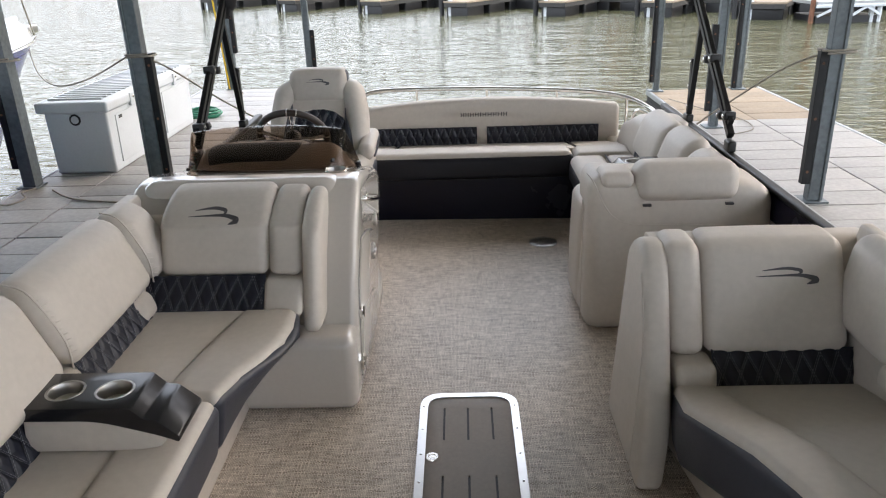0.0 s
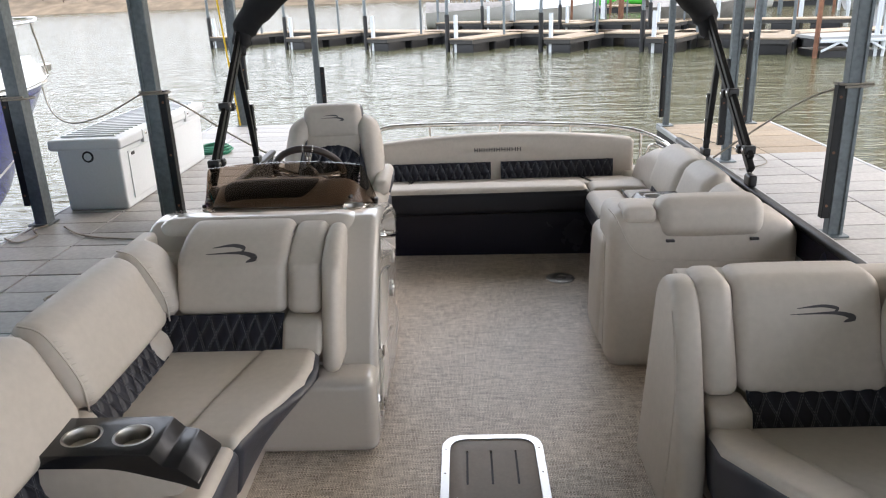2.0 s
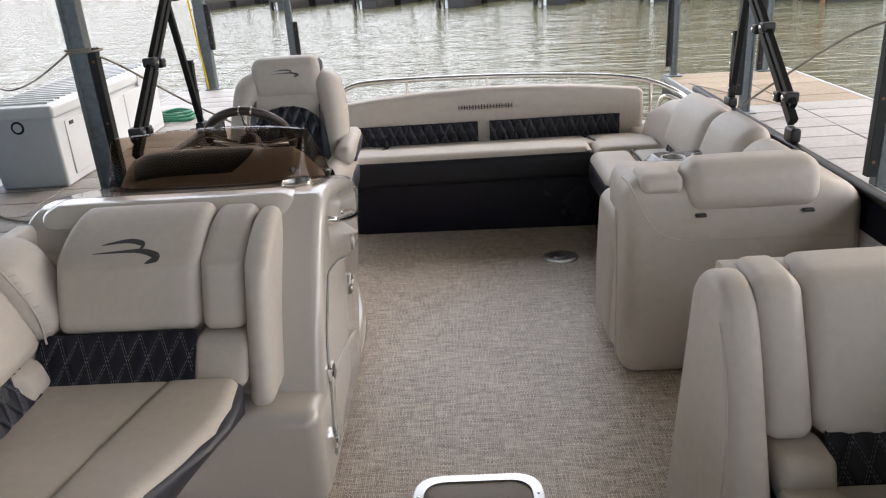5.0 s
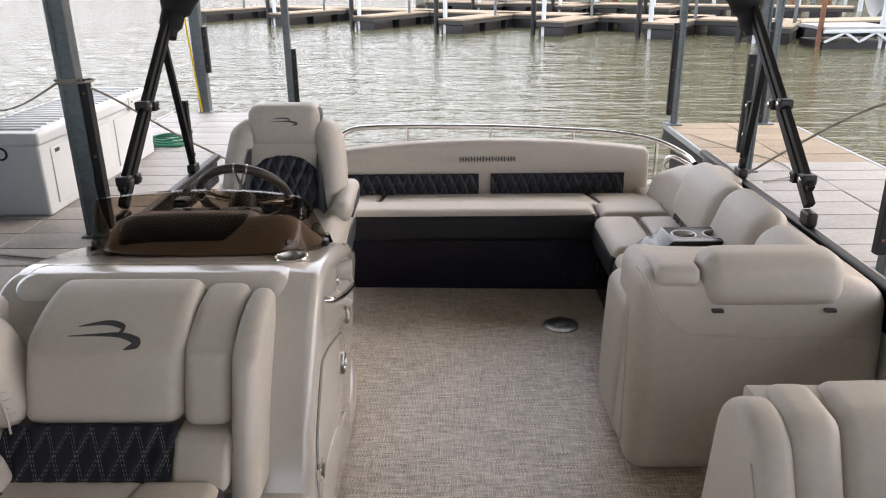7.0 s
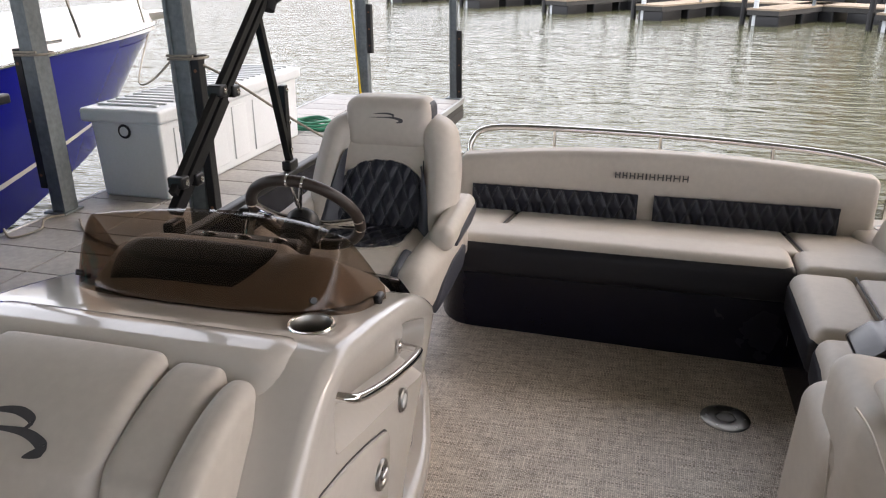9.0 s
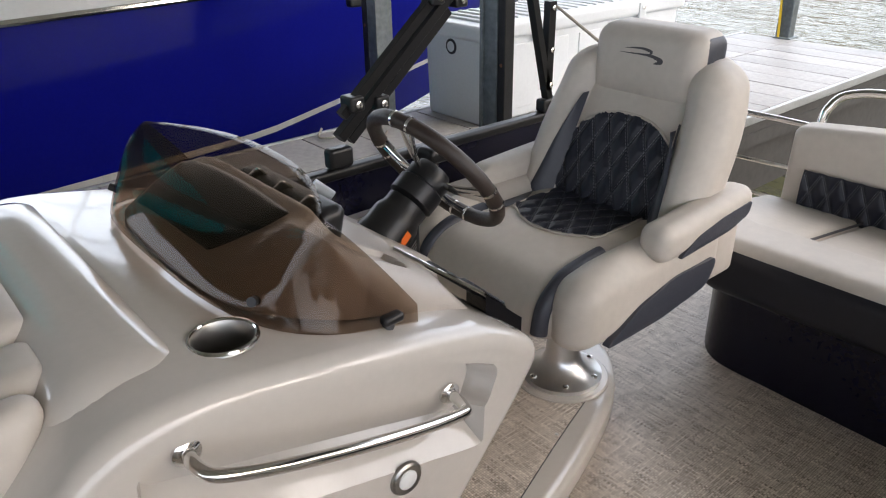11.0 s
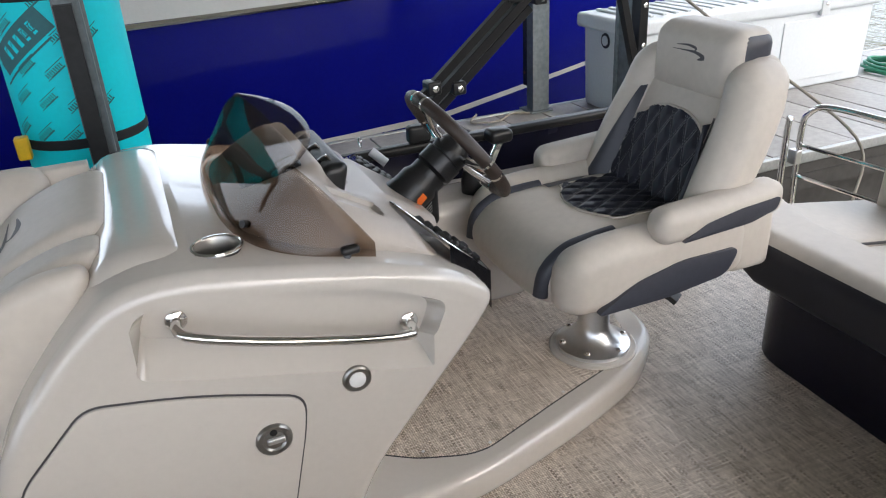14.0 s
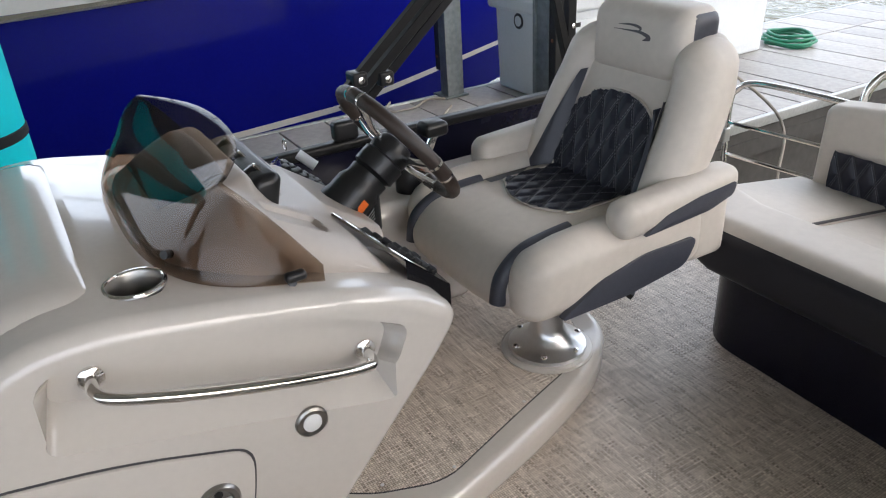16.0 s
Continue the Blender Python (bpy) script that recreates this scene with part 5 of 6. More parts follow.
# ---- folded canopy frames ----
def canopy_frame(x, y0, y1, z1, yb, zb, s):
    t = thing("folding_bimini", (x, y0, 0.64), "black folded canopy frame of square tubes on the side rail", "bimini", "folded bimini tubes")
    part("foot", sbox((x - 0.022, y0 - 0.045, 0.645), (x + 0.022, y0 + 0.035, 0.705), 0.012, m=2), BLACK, t)
    d = Vector((0, y1 - y0, z1 - 0.74)).normalized()
    up = Vector((0, -d.z, d.y))
    a = Vector((x, y0, 0.73))
    e = a + d * ((z1 - 0.73) / d.z + 0.12)
    part("main_tube", bar(a, e, 0.03, 0.034, (1, 0, 0)), ANOD, t)
    part("inner_tube", bar(a + up * 0.038 + d * 0.05, e + up * 0.036, 0.028, 0.026, (1, 0, 0)), ANOD, t)
    part("outer_tube", bar(a - up * 0.04 + d * 0.02 + Vector((s * 0.012, 0, 0)), a - up * 0.036 + d * 0.52 + Vector((s * 0.012, 0, 0)), 0.028, 0.028, (1, 0, 0)), ANOD, t)
    for f, o in ((0.10, 0.036), (0.16, -0.03), (0.50, 0.04), (0.56, -0.03)):
        p = a + d * f + up * o
        br = part("bracket", sbox(tuple(p - Vector((0.03, 0.024, 0.022))), tuple(p + Vector((0.03, 0.024, 0.022))), 0.008, m=1), BLACK, t)
        part("bolt", lathe([(0.011, 0), (0.011, 0.006), (0.004, 0.009)], tuple(p + Vector((-s * 0.03, 0, 0))), 10, Matrix.Rotation(radians(-90 * s), 4, "Y")), CHROME, br)
    part("brace_foot", sbox((x - 0.022, yb - 0.04, 0.645), (x + 0.022, yb + 0.04, 0.69), 0.008, m=1), BLACK, t)
    top = a + d * ((zb - 0.73) / d.z)
    part("brace", bar((x, yb, 0.68), (x, top.y, zb), 0.028, 0.03, (1, 0, 0)), ANOD, t)
    part("brace_sleeve", bar((x, yb - 0.012, 0.72), (x, yb - 0.008, 1.02), 0.034, 0.03, (1, 0, 0)), ANOD, t)
    for z in (0.74, 0.86, 1.0):
        part("bolt", lathe([(0.009, 0), (0.009, 0.006), (0.003, 0.009)], (x - s * 0.017, yb - 0.01, z), 10, Matrix.Rotation(radians(-90 * s), 4, "Y")), CHROME, t)
    return e


e1 = canopy_frame(-1.285, 4.21, 4.95, 1.36, 5.09, 1.32, -1)
e2 = canopy_frame(1.52, 4.16, 4.94, 1.36, 4.91, 1.24, 1)
BT = thing("canopy_boot", (0.1, 4.7, 2.0), "black canvas boot holding the rolled canopy overhead", "canopy")
part("canvas", tube([tuple(e1 + Vector((0.0, -0.06, -0.10))), tuple(e1 + Vector((0.04, 0.01, 0.06))), (-1.02, 4.98, 1.70), (-0.75, 4.95, 1.86), (0.1, 4.85, 1.98), (0.9, 4.8, 1.86), (1.22, 4.8, 1.70), tuple(e2 + Vector((-0.04, 0.01, 0.06))), tuple(e2 + Vector((0, -0.06, -0.10)))], [0.035] * 2 + [0.055] * 3 + [0.075] * 4 + [0.09] * 36 + [0.075] * 4 + [0.055] * 3 + [0.035] * 2, 14, 7), CLOTH, BT)


# ---- docks ----
def plank_dock(name, label, x0, x1, xm, y0, y1, step, brown_from, near, gap=0.010):
    d = thing(name, ((x0 + x1) / 2, (y0 + y1) / 2, -0.2), label, "dock", kind="structure")
    part("frame", join(box((x0 + 0.02, y0, -0.12), (x1 - 0.02, y1, 0.066)), box((x0 + 0.1, y0, -0.55), (x1 - 0.1, y1 - 0.05, -0.12)), box((x0 + 0.012, y0, -0.11), (x1 - 0.012, y1 + 0.01, -0.02))), DOCKDARK, d, "dark floating frame")
    for x in (x0, x1 - 0.03):
        part("edge_trim", sbox((x, y0, 0.045), (x + 0.03, y1, 0.104), 0.008, m=1), ALUEDGE, d, "weathered metal edge trim")
    o = ORIGIN[d]
    shared = {}
    far = {0: [], 1: []}
    n = int((y1 - y0) / step)
    for i in range(n):
        y = y0 + i * step
        for a, b in ((x0 + 0.032, xm), (xm, x1 - 0.032)):
            brown = y > brown_from
            w = round(b - a, 4)
            if near[0] < y < near[1]:
                key = (w, brown)
                if key not in shared:
                    shared[key] = mesh_of("plank", sbox((-w / 2 + gap / 2, -step / 2 + gap / 2, -0.03), (w / 2 - gap / 2, step / 2 - gap / 2, 0), 0.004, m=1), BROWNPLANK if brown else PLANK)
                ob = new("plank", shared[key])
                ob.parent = d
                ob.location = Vector(((a + b) / 2 + random.uniform(-0.001, 0.001), y + step / 2, 0.10 + random.uniform(-0.0015, 0.0015))) - o
                ob.rotation_euler = (random.uniform(-0.003, 0.003), random.uniform(-0.003, 0.003), 0)
            else:
                far[int(brown)].append(box((a + gap / 2, y + gap / 2, 0.07), (b - gap / 2, y + step - gap / 2, 0.10)))
    for k, mt in ((0, PLANK), (1, BROWNPLANK)):
        if far[k]:
            p = part("planking", join(*far[k]), mt, d)
            p["kind"] = "stuff"
    return d


plank_dock("dock_left", "grey plank floating dock beside the boat", -3.19, -1.66, -2.64, -2.933, 9.95, 0.278, 99, (2.0, 9.9))
plank_dock("dock_right", "grey plank floating dock with a tan far end", 2.26, 3.55, 2.89, -1.0, 9.05, 0.278, 7.25, (3.5, 9.0))


def pole(x, y, s, ztie=1.1, bump=(0.2, 1.15), w=0.09, face=(0, -1), z0=0.10, h=4.0, lean=(0, 0)):
    """A galvanised dock post with a black rubbing strip on the side s (in x)."""
    t = thing("dock_post", (x, y, z0), "galvanised steel dock post with a black rubbing strip", "post", "dock posts")
    top = (x + lean[0] * h, y + lean[1] * h, h)
    part("steel_tube", bar((x, y, z0), top, w, w, (0, 1, 0)), GALV, t)
    part("flange", bar((x - s * w * 0.55, y + 0.0, z0), (top[0] - s * w * 0.55, top[1], h), 0.02, w * 1.25, (0, 1, 0)), GALV, t)
    part("foot_plate", sbox((x - 0.08, y - 0.08, z0), (x + 0.08, y + 0.08, z0 + 0.012), 0.003, m=1), GALV, t)
    if bump:
        b = part("rubbing_strip", bar((x + s * (w * 0.5 + 0.028), y - 0.01, bump[0]), (x + s * (w * 0.5 + 0.028) + lean[0] * bump[1], y - 0.01 + lean[1] * bump[1], bump[1]), 0.05, w * 0.7, (0, 1, 0)), BUMPER, t, "black rubber rubbing strip")
        for z in np.linspace(bump[0] + 0.08, bump[1] - 0.08, 3):
            part("bolt", lathe([(0.009, 0), (0.009, 0.002), (0.004, 0.003)], (x + s * (w * 0.5 + 0.03), y - 0.01 - w * 0.35, z), 10, Matrix.Rotation(radians(90), 4, "X")), RUST, b)
    return t


pole(-2.13, 5.66, 1, bump=(0.15, 1.06))
pole(-3.13, 5.69, -1, bump=(0.25, 1.06))
pole(-2.14, 3.20, 1, bump=(0.15, 1.11))
pole(-2.76, 9.9, 1, bump=(0.55, 1.05), w=0.10)
pole(-1.76, 9.9, 1, bump=(0.10, 0.80), w=0.06)
pole(2.36, 4.94, -1, bump=(0.22, 1.05), w=0.075)
pole(2.40, 7.09, -1, bump=(0.25, 1.0), w=0.06)
pole(2.34, 8.95, -1, bump=(0.2, 1.1), w=0.05)
pole(3.27, 8.95, -1, bump=(0.1, 1.1), w=0.05)
YP = thing("yellow_pipe", (-2.86, 9.92, 0.1), "thin yellow pipe strapped beside a dock post", "pipe")
part("pipe", tube([(-2.80, 9.84, 0.1), (-3.05, 9.84, 4.0)], 0.011, 8, 1, smooth=False), YELLOW, YP)

# roof over the slip
solid("ceiling", join(box((-12.0, -22.0, 4.02), (5.6, 7.8, 4.06)), *[box((-12.0, -22.0 + 0.3 * i, 4.0), (5.6, -21.95 + 0.3 * i, 4.021)) for i in range(99)]), SHEETM, (0, 0, 4.4), "plain metal roof sheeting over the boat slip", "roof", kind="structure")
for i in range(5):
    y = -8.8 + 3.62 * i
    solid("trim_beam", join(bar((-11.9, y, 3.93), (4.6, y, 3.93), 0.08, 0.13), *[bar((-6.4 + 0.94 * k, y, 3.88), (-5.93 + 0.94 * k, y, 3.62), 0.03, 0.03) for k in range(-5, 11)], *[bar((-5.93 + 0.94 * k, y, 3.62), (-5.46 + 0.94 * k, y, 3.88), 0.03, 0.03) for k in range(-5, 10)], bar((-11.9, y, 3.6), (4.6, y, 3.6), 0.05, 0.05)), ROOFM, (0, y, 3.9), "pale steel roof truss", "beam", kind="structure")

# deck box
DB = thing("dock_box", (-2.86, 6.9, 0.1), "long white polyethylene dock storage box with a ribbed lid", "storage box")
tub = sbox((-3.10, 6.02, 0.10), (-2.615, 7.90, 0.60), 0.02, m=3, fn=lambda x, y, z: (-2.857 + (x + 2.857) * (0.985 + 0.03 * (z - 0.1) / 0.5), 6.96 + (y - 6.96) * (0.992 + 0.016 * (z - 0.1) / 0.5), z))
part("tub", tub, WHITE, DB)
lidp = sbox((-3.155, 5.985, 0.585), (-2.585, 7.955, 0.67), 0.022, (0, 0, 0.012), 6)
part("lid", lidp, WHITE, DB, "white ribbed lid")
for i in range(21):
    y = 6.10 + i * 0.088
    part("rib", sbox((-3.09, y - 0.016, 0.668), (-2.66, y + 0.016, 0.688), 0.008, m=1), WHITE, DB)
for y in (6.45, 7.45):
    hs = part("hasp", sbox((-2.605, y - 0.035, 0.56), (-2.578, y + 0.035, 0.665), 0.006, m=1), WHITE, DB)
    part("padlock", lathe([(0.011, 0), (0.011, 0.01), (0.004, 0.014)], (-2.578, y, 0.63), 12, LA), CHROME, hs)
for ya, yb in ((6.15, 6.75), (6.85, 7.05), (7.15, 7.75)):
    part("side_panel", sbox((-2.620, ya, 0.16), (-2.606, yb, 0.54), 0.006, m=1), WHITE, DB)
part("maker_plate", box((-2.618, 6.20, 0.50), (-2.604, 6.26, 0.525)), BLACK, DB, "small black plate")
em = part("badge", lathe([(0.001, 0.0), (0.045, 0.0), (0.045, 0.006), (0.001, 0.006)], (-2.865, 6.017, 0.532), 28, Matrix.Rotation(radians(90), 4, "X")), BLACK, DB, "round black badge")
part("badge_centre", lathe([(0.020, 0.006), (0.030, 0.006), (0.030, 0.008), (0.020, 0.008)], (-2.865, 6.0155, 0.532), 24, Matrix.Rotation(radians(90), 4, "X")), WHITE, em)

# hose, ropes
HO = thing("garden_hose", (-2.45, 8.2, 0.1), "coiled green garden hose lying on the dock", "hose")
for k, rr in enumerate((0.16, 0.19, 0.175, 0.15)):
    part("coil", tube([(-2.60 + rr * math.cos(a) * 1.0, 8.16 + rr * math.sin(a) * 0.8, 0.115 + 0.022 * k + 0.006 * math.sin(3 * a + k)) for a in np.linspace(0, 6.283, 13)[:-1]], 0.011, 8, 4, closed=True), HOSE, HO)


def rope(label, pts, r=0.007):
    t = solid("mooring_rope", tube(pts, r, 8, 8), ROPE, pts[0], label, "rope", "mooring ropes")
    return t


rope("grey mooring rope slung from post to boat", [(-2.08, 5.62, 1.04), (-1.95, 5.75, 0.93), (-1.7, 6.0, 0.66), (-1.3, 6.3, 0.30), (-1.1, 6.1, 0.1), (-1.0, 5.97, 0.02)])
rope("slack mooring rope from the blue boat to a post", [(-4.9, 9.2, 0.80), (-4.3, 8.2, 0.62), (-3.6, 7.2, 0.62), (-2.9, 6.4, 0.78), (-2.2, 5.68, 1.05)])
rope("grey mooring rope tied to a post", [(2.31, 4.92, 1.03), (2.15, 5.1, 0.92), (1.85, 5.35, 0.62), (1.6, 5.5, 0.36), (1.5, 5.6, 0.2)])
for x, y, z in ((-2.13, 5.66, 1.04), (-3.13, 5.69, 1.03), (2.36, 4.94, 1.03)):
    rope("rope wrapped round a dock post", [(x - 0.065, y - 0.065, z), (x + 0.095, y - 0.068, z + 0.006), (x + 0.095, y + 0.06, z + 0.004), (x - 0.065, y + 0.06, z + 0.01), (x - 0.068, y - 0.06, z + 0.016), (x + 0.09, y - 0.07, z + 0.02)])
rope("tan braided rope lying on the dock", [(-1.95, 4.05, 0.112), (-1.9, 4.3, 0.112), (-2.15, 4.35, 0.113), (-2.3, 4.15, 0.112), (-2.05, 4.08, 0.125), (-1.85, 4.35, 0.112), (-1.9, 4.7, 0.112), (-1.95, 5.1, 0.112), (-2.6, 5.3, 0.112), (-2.9, 5.55, 0.112)])
rope("thin dark line lying on the tan planks", [(2.35, 8.4, 0.112), (2.6, 7.7, 0.112), (2.75, 7.3, 0.112), (2.7, 6.9, 0.112), (2.4, 6.7, 0.112)], 0.005)
rope("grey rope end looped by a post", [(-3.2, 5.3, 0.112), (-3.05, 5.2, 0.112), (-3.0, 5.35, 0.113), (-3.1, 5.5, 0.112), (-3.05, 5.6, 0.112)])

# turquoise foam roll beside the dock post
FR = thing("foam_mat_roll", (-2.42, 3.14, 0.10), "rolled turquoise foam water mat with dark print, strapped upright", "foam roll")
part("roll", lathe([(0.2, 0.0), (0.235, 0.01), (0.24, 0.06), (0.24, 1.55), (0.232, 1.60), (0.1, 1.6)], (-2.42, 3.14, 0.10), 40), AQUA, FR, "rolled turquoise foam")
for z in (0.56, 1.12):
    part("strap", lathe([(0.241, 0), (0.245, 0.004), (0.245, 0.036), (0.241, 0.04)], (-2.42, 3.14, z), 40), CLOTH, FR, "black webbing strap")
part("buckle", sbox((-2.26, 2.89, 0.54), (-2.21, 2.94, 0.63), 0.008, m=1), YELLOW, FR, "yellow buckle")


def on_roll(a, z, o=0.0012):
    return (-2.42 + (0.24 + o) * math.cos(a), 3.14 + (0.24 + o) * math.sin(a), z)


def roll_bar(a, z, w, h, tilt):
    """A printed bar laid round the roll."""
    def fn(u, v):
        p, q = (u - 0.5) * w, (v - 0.5) * h
        p, q = p * math.cos(tilt) - q * math.sin(tilt), p * math.sin(tilt) + q * math.cos(tilt)
        return on_roll(a + p / 0.24, z + q)
    return sheet(fn, 8, 2)


for i in range(4):
    for j in range(5):
        a = -1.0 + 0.42 * i + (0.2 if j % 2 else 0)
        z = 0.66 + 0.13 * j - 0.02 * i
        if j == 4 and i < 2:
            continue
        ms = [roll_bar(a, z + 0.012, 0.088, 0.003, 0.62), roll_bar(a + 0.02, z - 0.022, 0.088, 0.003, 0.62)]
        for k in range(8):
            ms.append(roll_bar(a - 0.14 + 0.034 * k + 0.006, z - 0.007 - 0.0235 + 0.0058 * k, 0.005, 0.018, 0.62))
        ms.append(roll_bar(a + 0.045, z - 0.016, 0.07, 0.006, 0.62))
        part("print_mark", join(*ms), TEALPRINT, FR, "small dark printed mark")
part("print_band", join(roll_bar(-0.62, 0.98, 0.30, 0.10, 0.62), roll_bar(-0.58, 0.905, 0.30, 0.008, 0.62)), TEALPRINT, FR, "dark printed band")
for k in range(5):
    part("print_mark", roll_bar(-0.85 + 0.13 * k, 0.94 + 0.0225 * k, 0.018, 0.05, 0.62), AQUA, FR)


# ---- blue motor boat ----
MB = thing("motor_boat", (-5.0, 4.0, -0.5), "blue-hulled white motor boat moored beyond the dock", "boat")


def hull_x(v, z):
    """Half beam at v along the hull (0 stern, 1 bow tip) and height z."""
    f = max(0.0, 1 - max(0, v - 0.45) / 0.55)
    full = 1.45 * (f ** 0.55)
    flare = 0.80 + 0.20 * (z + 0.5) / 1.35
    return full * min(1.0, flare)


def hull(u, v, s, z0, z1):
    z = z0 + (z1 - z0) * u
    rake = 0.9 * max(0, v - 0.6) / 0.4 * (z - 0.85) * 0.9
    y = -3.0 + 12.4 * v + rake
    return (-4.99 + s * hull_x(v, z), y, z + 0.08 * max(0, v - 0.5) * (z + 0.5) + 0.10 * max(0, y - 5.4) * (0.9 - z) / 0.9)


for s in (1, -1):
    part("hull_side", sheet(lambda u, v, s=s: hull(u, v, s, -0.115, 0.79), 8, 60), BLUEHULL, MB, "glossy navy blue hull side", 60)
    part("boot_stripe", sheet(lambda u, v, s=s: (lambda p: (p[0], p[1], p[2]))(hull(u, v, s, -0.16, -0.114)), 2, 60), WHITEP, MB, "white waterline stripe", 60)
    part("hull_bottom", sheet(lambda u, v, s=s: hull(u, v, s, -0.52, -0.159), 4, 60), BLUEHULL, MB, "", 60)
    part("rub_rail", tube([(lambda p: (p[0] + s * 0.012, p[1], p[2]))(hull(1.0, v, s, -0.1, 0.80)) for v in np.linspace(0, 0.995, 50)], 0.018, 8, 1, smooth=False), CHROME, MB, "metal rub rail")
    part("deck_side", sheet(lambda u, v, s=s: (lambda p: (-4.99 + (p[0] + 4.99) * (1 - 0.16 * u), p[1] - 0.1 * u * v, 0.805 + 0.18 * math.sin(u * 1.5) + 0.03 * v))(hull(1.0, v, s, -0.1, 0.805)), 6, 60), WHITEP, MB, "white deck moulding", 60)
    part("bow_rail", tube([(-4.99 + s * 1.2, 2.5, 1.45), (-4.99 + s * 1.2, 5.0, 1.47), (-4.99 + s * 0.95, 7.5, 1.5), (-4.99 + s * 0.35, 8.9, 1.52), (-4.99, 9.1, 1.52)], 0.014, 8, 6), CHROME, MB, "stainless bow rail")
    for y, x in ((4.2, 1.22), (5.6, 1.14), (7.0, 0.98), (8.3, 0.62)):
        part("stanchion", tube([(-4.99 + s * x, y + 0.12, 0.96), (-4.99 + s * x * 0.985, y, 1.49)], 0.012, 8, 1, smooth=False), CHROME, MB)
part("foredeck", sheet(lambda u, v: (lambda p, q: (p[0] + (q[0] - p[0]) * u, p[1] - 0.1 * v, 0.985 + 0.03 * v + 0.09 * math.sin(u * math.pi)))(*(tuple((-4.99 + (h[0] + 4.99) * 0.845, h[1], 0) for h in (hull(1.0, v, -1, -0.1, 0.805), hull(1.0, v, 1, -0.1, 0.805))))), 12, 60), WHITEP, MB, "white foredeck", 60)
part("anchor_roller", sbox((-5.06, 9.15, 0.90), (-4.92, 9.55, 0.99), 0.02, m=2), BRUSHED, MB)
part("hatch", sbox((-5.3, 6.2, 1.06), (-4.7, 6.8, 1.10), 0.02, m=2), WHITEP, MB)
for y in (5.0, 6.5):
    part("cleat", sbox((-3.72 - 0.05 * (y - 5), y, 0.98), (-3.69 - 0.05 * (y - 5), y + 0.16, 1.01), 0.01, m=1), CHROME, MB)
part("port", sbox((-3.62, 5.80, 0.70), (-3.555, 5.90, 0.76), 0.014, m=2), BLACK, MB, "stainless vent")


# ---- far docks and bank ----
def far_finger(x, y, w, L, ang=0.0, posts=True):
    t = thing("dock_finger", (x, y, -0.5), "weathered wooden dock finger on black floats", "dock", "far dock fingers")
    R = Matrix.Translation((x, y, 0)) @ Matrix.Rotation(ang, 4, "Z")
    part("planking", xf(join(*[box((-w / 2, i * 0.4, -0.06), (w / 2, i * 0.4 + 0.385, -0.01)) for i in range(int(L / 0.4))]), R), BROWNPLANK, t)["kind"] = "stuff"
    part("frame", xf(box((-w / 2 + 0.02, 0, -0.2), (w / 2 - 0.02, L, -0.064)), R), DOCKDARK, t)
    for i in range(int(L / 1.5)):
        part("float", xf(sbox((-w / 2 + 0.05, 0.1 + i * 1.5, -0.56), (w / 2 - 0.05, 1.2 + i * 1.5, -0.19), 0.05, m=1), R), BLACK, t)
    if posts:
        part("white_post", xf(tube([(-w * 0.3, 0.15, -0.5), (-w * 0.3, 0.15, 0.78)], 0.075, 10, 1, smooth=False), R), WHITE, t, "white capped post")
        part("mooring_post", xf(tube([(-w * 0.5 - 0.2, 0.2, -0.6), (-w * 0.5 - 0.2, 0.2, 3.6)], 0.06, 8, 1, smooth=False), R), GALV, t)
        part("post_sleeve", xf(tube([(-w * 0.5 - 0.2, 0.2, -0.5), (-w * 0.5 - 0.2, 0.2, 0.8)], 0.085, 8, 1, smooth=False), R), BLACK, t)
        part("tall_pole", xf(tube([(w * 0.42, L * 0.5, -0.1), (w * 0.42, L * 0.5, 3.8)], 0.05, 8, 1, smooth=False), R), GALV, t)


rr = random.Random(4)
for i, (x, y) in enumerate(((-11.0, 35.2), (-6.9, 32.4), (-3.2, 29.9), (0.0, 27.7), (3.2, 26.3), (6.3, 24.9))):
    far_finger(x, y, 1.0, 4.6, -0.58)


def far_walk(a, b, w):
    a, b = Vector(a), Vector(b)
    L = (b - a).length
    ang = math.atan2(b.y - a.y, b.x - a.x) - math.pi / 2
    far_finger(a.x, a.y, w, L, ang, False)


far_walk((-8.6, 39.0, 0), (10.6, 25.4, 0), 1.5)
far_finger(8.9, 23.1, 1.2, 3.0, -0.5)
far_walk((-1.0, 42.4, 0), (16.0, 32.5, 0), 1.4)
for x, y in ((1.5, 38.6), (5.0, 36.0), (8.6, 33.8)):
    far_finger(x, y, 0.9, 3.2, -0.58)
far_walk((10.4, 25.3, 0), (22.0, 27.0, 0), 1.4)

# lift platform on the right
LP = thing("boat_lift", (10.6, 22.2, -0.5), "white metal boat lift platform with a rusty post", "boat lift")
part("deck", box((9.75, 21.6, -0.02), (11.6, 23.2, 0.06)), ALUEDGE, LP)
part("float", box((9.8, 21.7, -0.55), (11.5, 23.1, -0.32)), BLACK, LP)
part("top_bar", bar((9.75, 21.62, -0.05), (11.6, 21.62, -0.05), 0.07, 0.09), WHITE, LP)
for a, b in (((9.8, 21.62, -0.32), (10.3, 21.62, -0.08)), ((10.3, 21.62, -0.08), (10.7, 21.62, -0.32)), ((10.7, 21.62, -0.32), (11.1, 21.62, -0.08)), ((11.1, 21.62, -0.08), (11.5, 21.62, -0.32))):
    part("brace", bar(a, b, 0.05, 0.06), WHITE, LP)
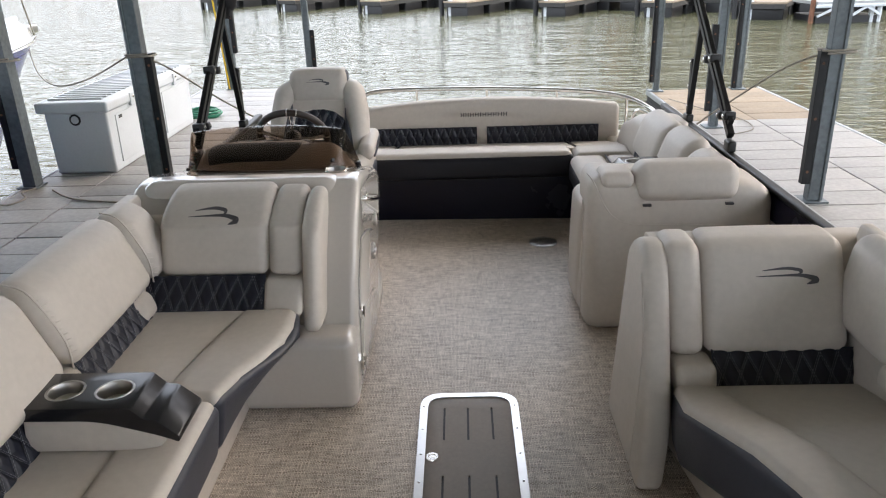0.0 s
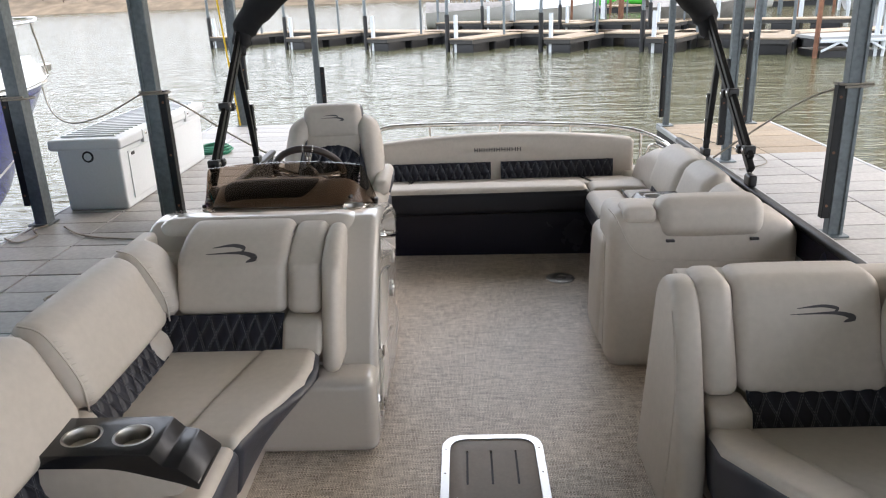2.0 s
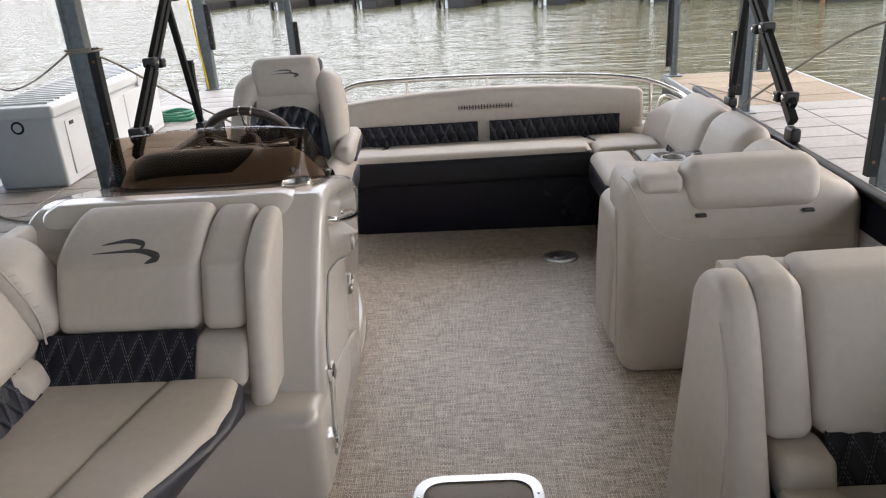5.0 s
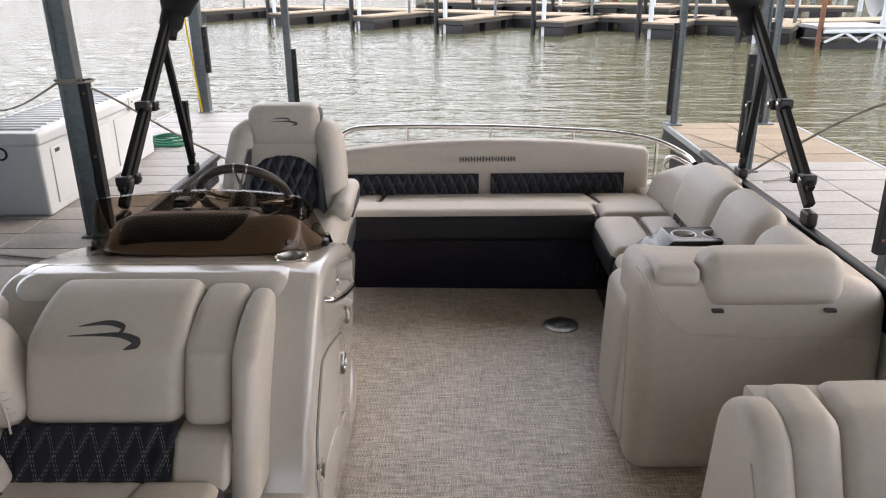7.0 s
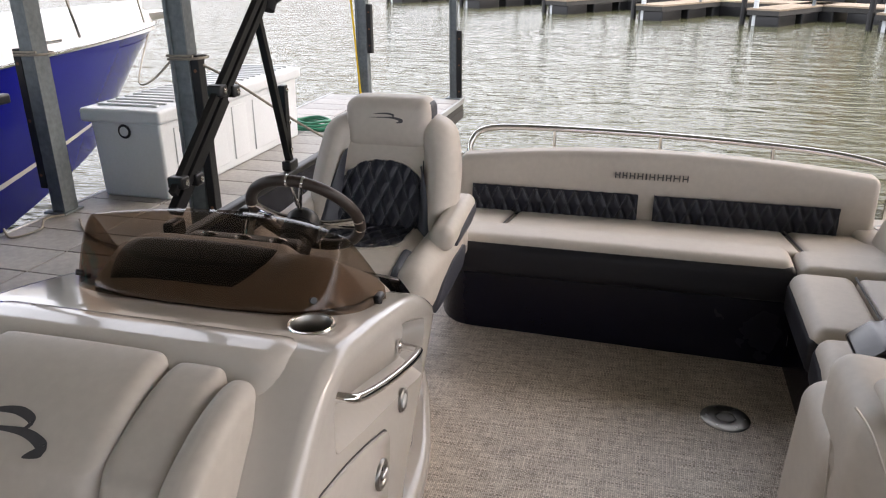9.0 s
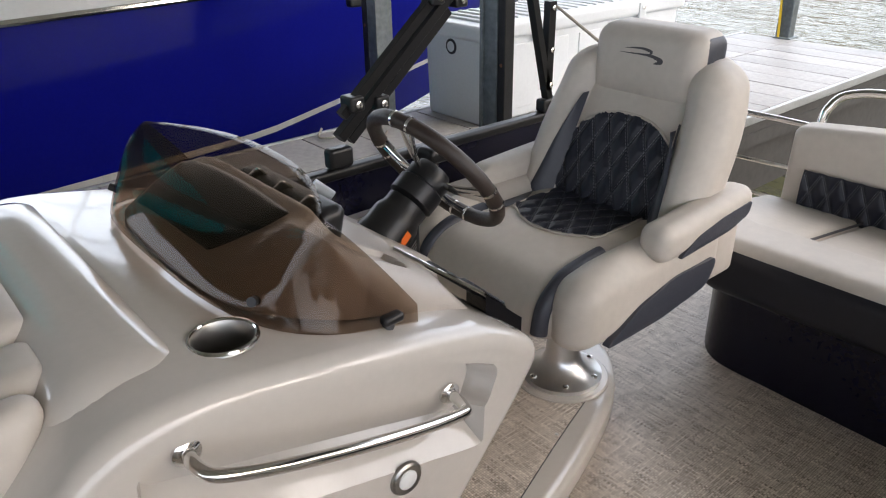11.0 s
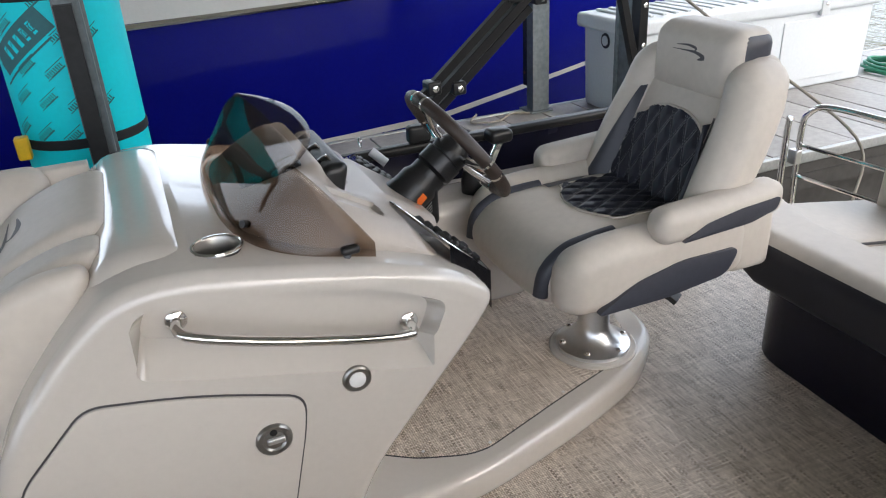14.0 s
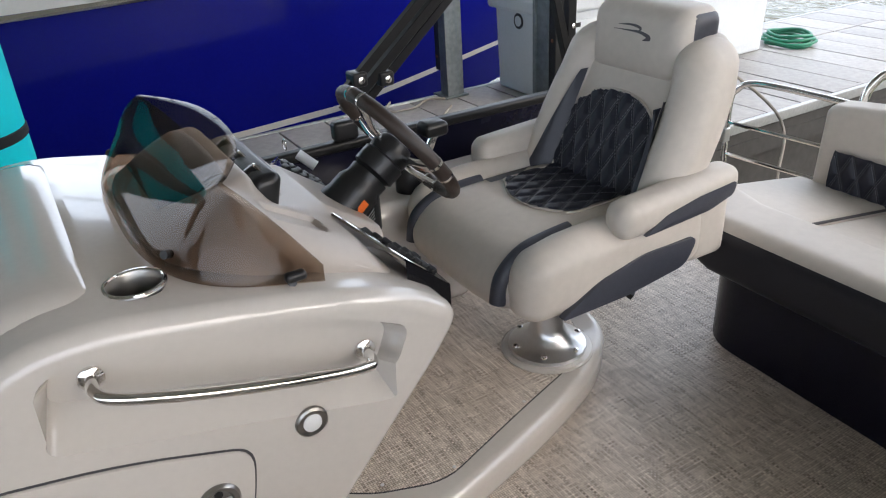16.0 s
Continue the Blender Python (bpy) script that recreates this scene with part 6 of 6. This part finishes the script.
for x, m, h in ((9.7, RUST, 4.0), (11.5, WHITE, 2.6), (11.3, WHITE, 3.4)):
    part("post", tube([(x, 21.75, -0.5), (x + 0.05, 21.75, h)], 0.07, 8, 1, smooth=False), m, LP)
part("ladder", join(bar((13.9, 22.5, -0.4), (14.2, 22.5, 1.9), 0.04, 0.04), bar((14.25, 22.5, -0.4), (14.55, 22.5, 1.9), 0.04, 0.04), *[bar((13.95 + 0.035 * k, 22.5, 0.0 + 0.27 * k), (14.3 + 0.035 * k, 22.5, 0.0 + 0.27 * k), 0.03, 0.03) for k in range(7)]), WHITE, LP)
part("ladder_float", box((13.2, 22.0, -0.55), (15.4, 24.0, 0.0)), DOCKDARK, LP)

# marina sheds, poles and boats in the distance
for i in range(64):
    x = -1 + i * 0.62 + rr.uniform(-0.4, 0.4)
    y = 40 + rr.uniform(0, 20) - 0.35 * max(0, i - 20)
    t = thing("marina_post", (x, y, -0.6), "tall pale steel marina post", "post", "marina posts")
    part("tube", tube([(x, y, -0.6), (x + rr.uniform(-0.05, 0.05), y, 5.5)], rr.choice((0.07, 0.09, 0.11)), 8, 1, smooth=False), rr.choice((GALV, WHITE, GALV, RUST, WHITE)), t)


def far_boat(x, y, L, mt, cover):
    t = thing("moored_boat", (x, y, -0.5), "small covered boat moored at the far docks", "boat", "far moored boats")
    def hb(u, v):
        a = (u - 0.5) * 2
        w = 1.0 * (1 - max(0, v - 0.55) ** 1.6 * 2.6)
        return (x + v * L, y + a * w, -0.5 + 0.9 * abs(a) ** 1.6 + 0.25 * v * v)
    part("hull", sheet(hb, 12, 14), mt, t, "", 60)
    part("cover", sheet(lambda u, v: (x + v * L, y + (u - 0.5) * 2 * (1 - max(0, v - 0.55) ** 1.6 * 2.6), 0.42 + 0.25 * v * v + 0.55 * math.sin(math.pi * u) * (1 - 0.6 * v)), 12, 14), cover, t, "", 60)


far_boat(-2.0, 46, 5, WHITEP, FARROOF)
far_boat(3.0, 44.5, 4.5, WHITEP, WHITE)
far_boat(9.5, 41, 5, FARROOF, FARROOF)
far_boat(17.0, 33, 5, WHITEP, WHITE)
far_boat(15.5, 54, 5.5, WHITEP, WHITE)
far_boat(24.0, 50, 6, WHITEP, FARROOF)
far_boat(33.0, 46, 6, BLUEHULL, WHITE)
for x, y, mt in ((10.4, 61, GREEN), (13.8, 61.4, GREEN)):
    k = solid("kayak", lathe([(0.02, -1.5), (0.3, -0.7), (0.36, 0), (0.3, 0.7), (0.02, 1.5)], (x, y, 0.355), 10, Matrix.Rotation(radians(90), 4, "Y")), mt, (x, y, 0.0), "bright green kayak on a far dock", "kayak", "green kayaks")
SL = thing("water_slide", (25.5, 36, -0.5), "pale blue plastic water slide on thin legs", "slide")
part("chute", tube([(24.5, 36, 0.8), (25.6, 36, 1.15), (26.6, 36, 1.5)], 0.3, 8, 3), CYAN, SL)
for x, z in ((24.8, 0.9), (26.4, 1.4)):
    part("leg", tube([(x, 36, -0.6), (x, 36, z)], 0.06, 6, 1, smooth=False), WHITE, SL)
FW = thing("far_walkway", (25, 62, -0.5), "long weathered marina walkway far off", "dock")
part("planking", box((4, 60, -0.1), (60, 62.5, 0.0)), BROWNPLANK, FW)
part("floats", box((4.1, 60.1, -0.55), (59.9, 62.4, -0.12)), BLACK, FW)
for i in range(5):
    x = 22 + i * 8.5
    t = thing("boat_shed", (x, 70, -0.5), "open marina shed with a flat metal roof", "shed", "marina sheds")
    part("roof", box((x, 66, 3.6), (x + 7.5, 76, 3.9)), FARROOF, t)
    for dx in (0.2, 3.7, 7.3):
        part("post", tube([(x + dx, 66.2, -0.6), (x + dx, 66.2, 3.6)], 0.1, 8, 1, smooth=False), WHITE, t)


def bank(u, v):
    x = -330 + 700 * u
    y = 175 - 95 * max(0, u - 0.42) ** 0.8 * 1.4 + 60 * v
    return (x, y, -0.7 + 9 * v ** 0.7 + 2.4 * v * noise.noise((x * 0.02, y * 0.02, 0)) + (1.2 * noise.noise((x * 0.15, y * 0.3, 5)) if v > 0 else 0) + 70 * v ** 0.6 * smooth(u, 0.47, 0.58))


solid("backdrop", sheet(bank, 200, 14), LAND, (0, 200, 0), "brown earth lake bank in the distance", "bank", kind="structure")
tv, tf = [], []
for i in range(1500):
    u, v = rr.random(), 0.15 + 0.85 * rr.random() ** 0.7
    p = Vector(bank(u, v))
    h = rr.uniform(4, 9)
    k = len(tv)
    for j in range(5):
        a = rr.uniform(0, 6.28)
        q = p + Vector((math.cos(a) * h * 0.22, math.sin(a) * h * 0.2, h * rr.uniform(0.35, 0.8)))
        s = h * rr.uniform(0.1, 0.24)
        k = len(tv)
        for m in range(6):
            b = m * 1.047
            tv.append(tuple(q + Vector((math.cos(b) * s, 0.3 * s * math.sin(b * 2), math.sin(b) * s * 1.3)) * rr.uniform(0.6, 1.2)))
        tf.append((k, k + 1, k + 2, k + 3, k + 4, k + 5))
    k = len(tv)
    tv += [tuple(p + Vector((-0.15, 0, -0.5))), tuple(p + Vector((0.15, 0, -0.5))), tuple(p + Vector((0, 0, h)))]
    tf.append((k, k + 1, k + 2))
solid("far_woods", (tv, tf), TREES, (0, 220, 0), "bare brown winter woods along the far bank", "woods", kind="stuff")
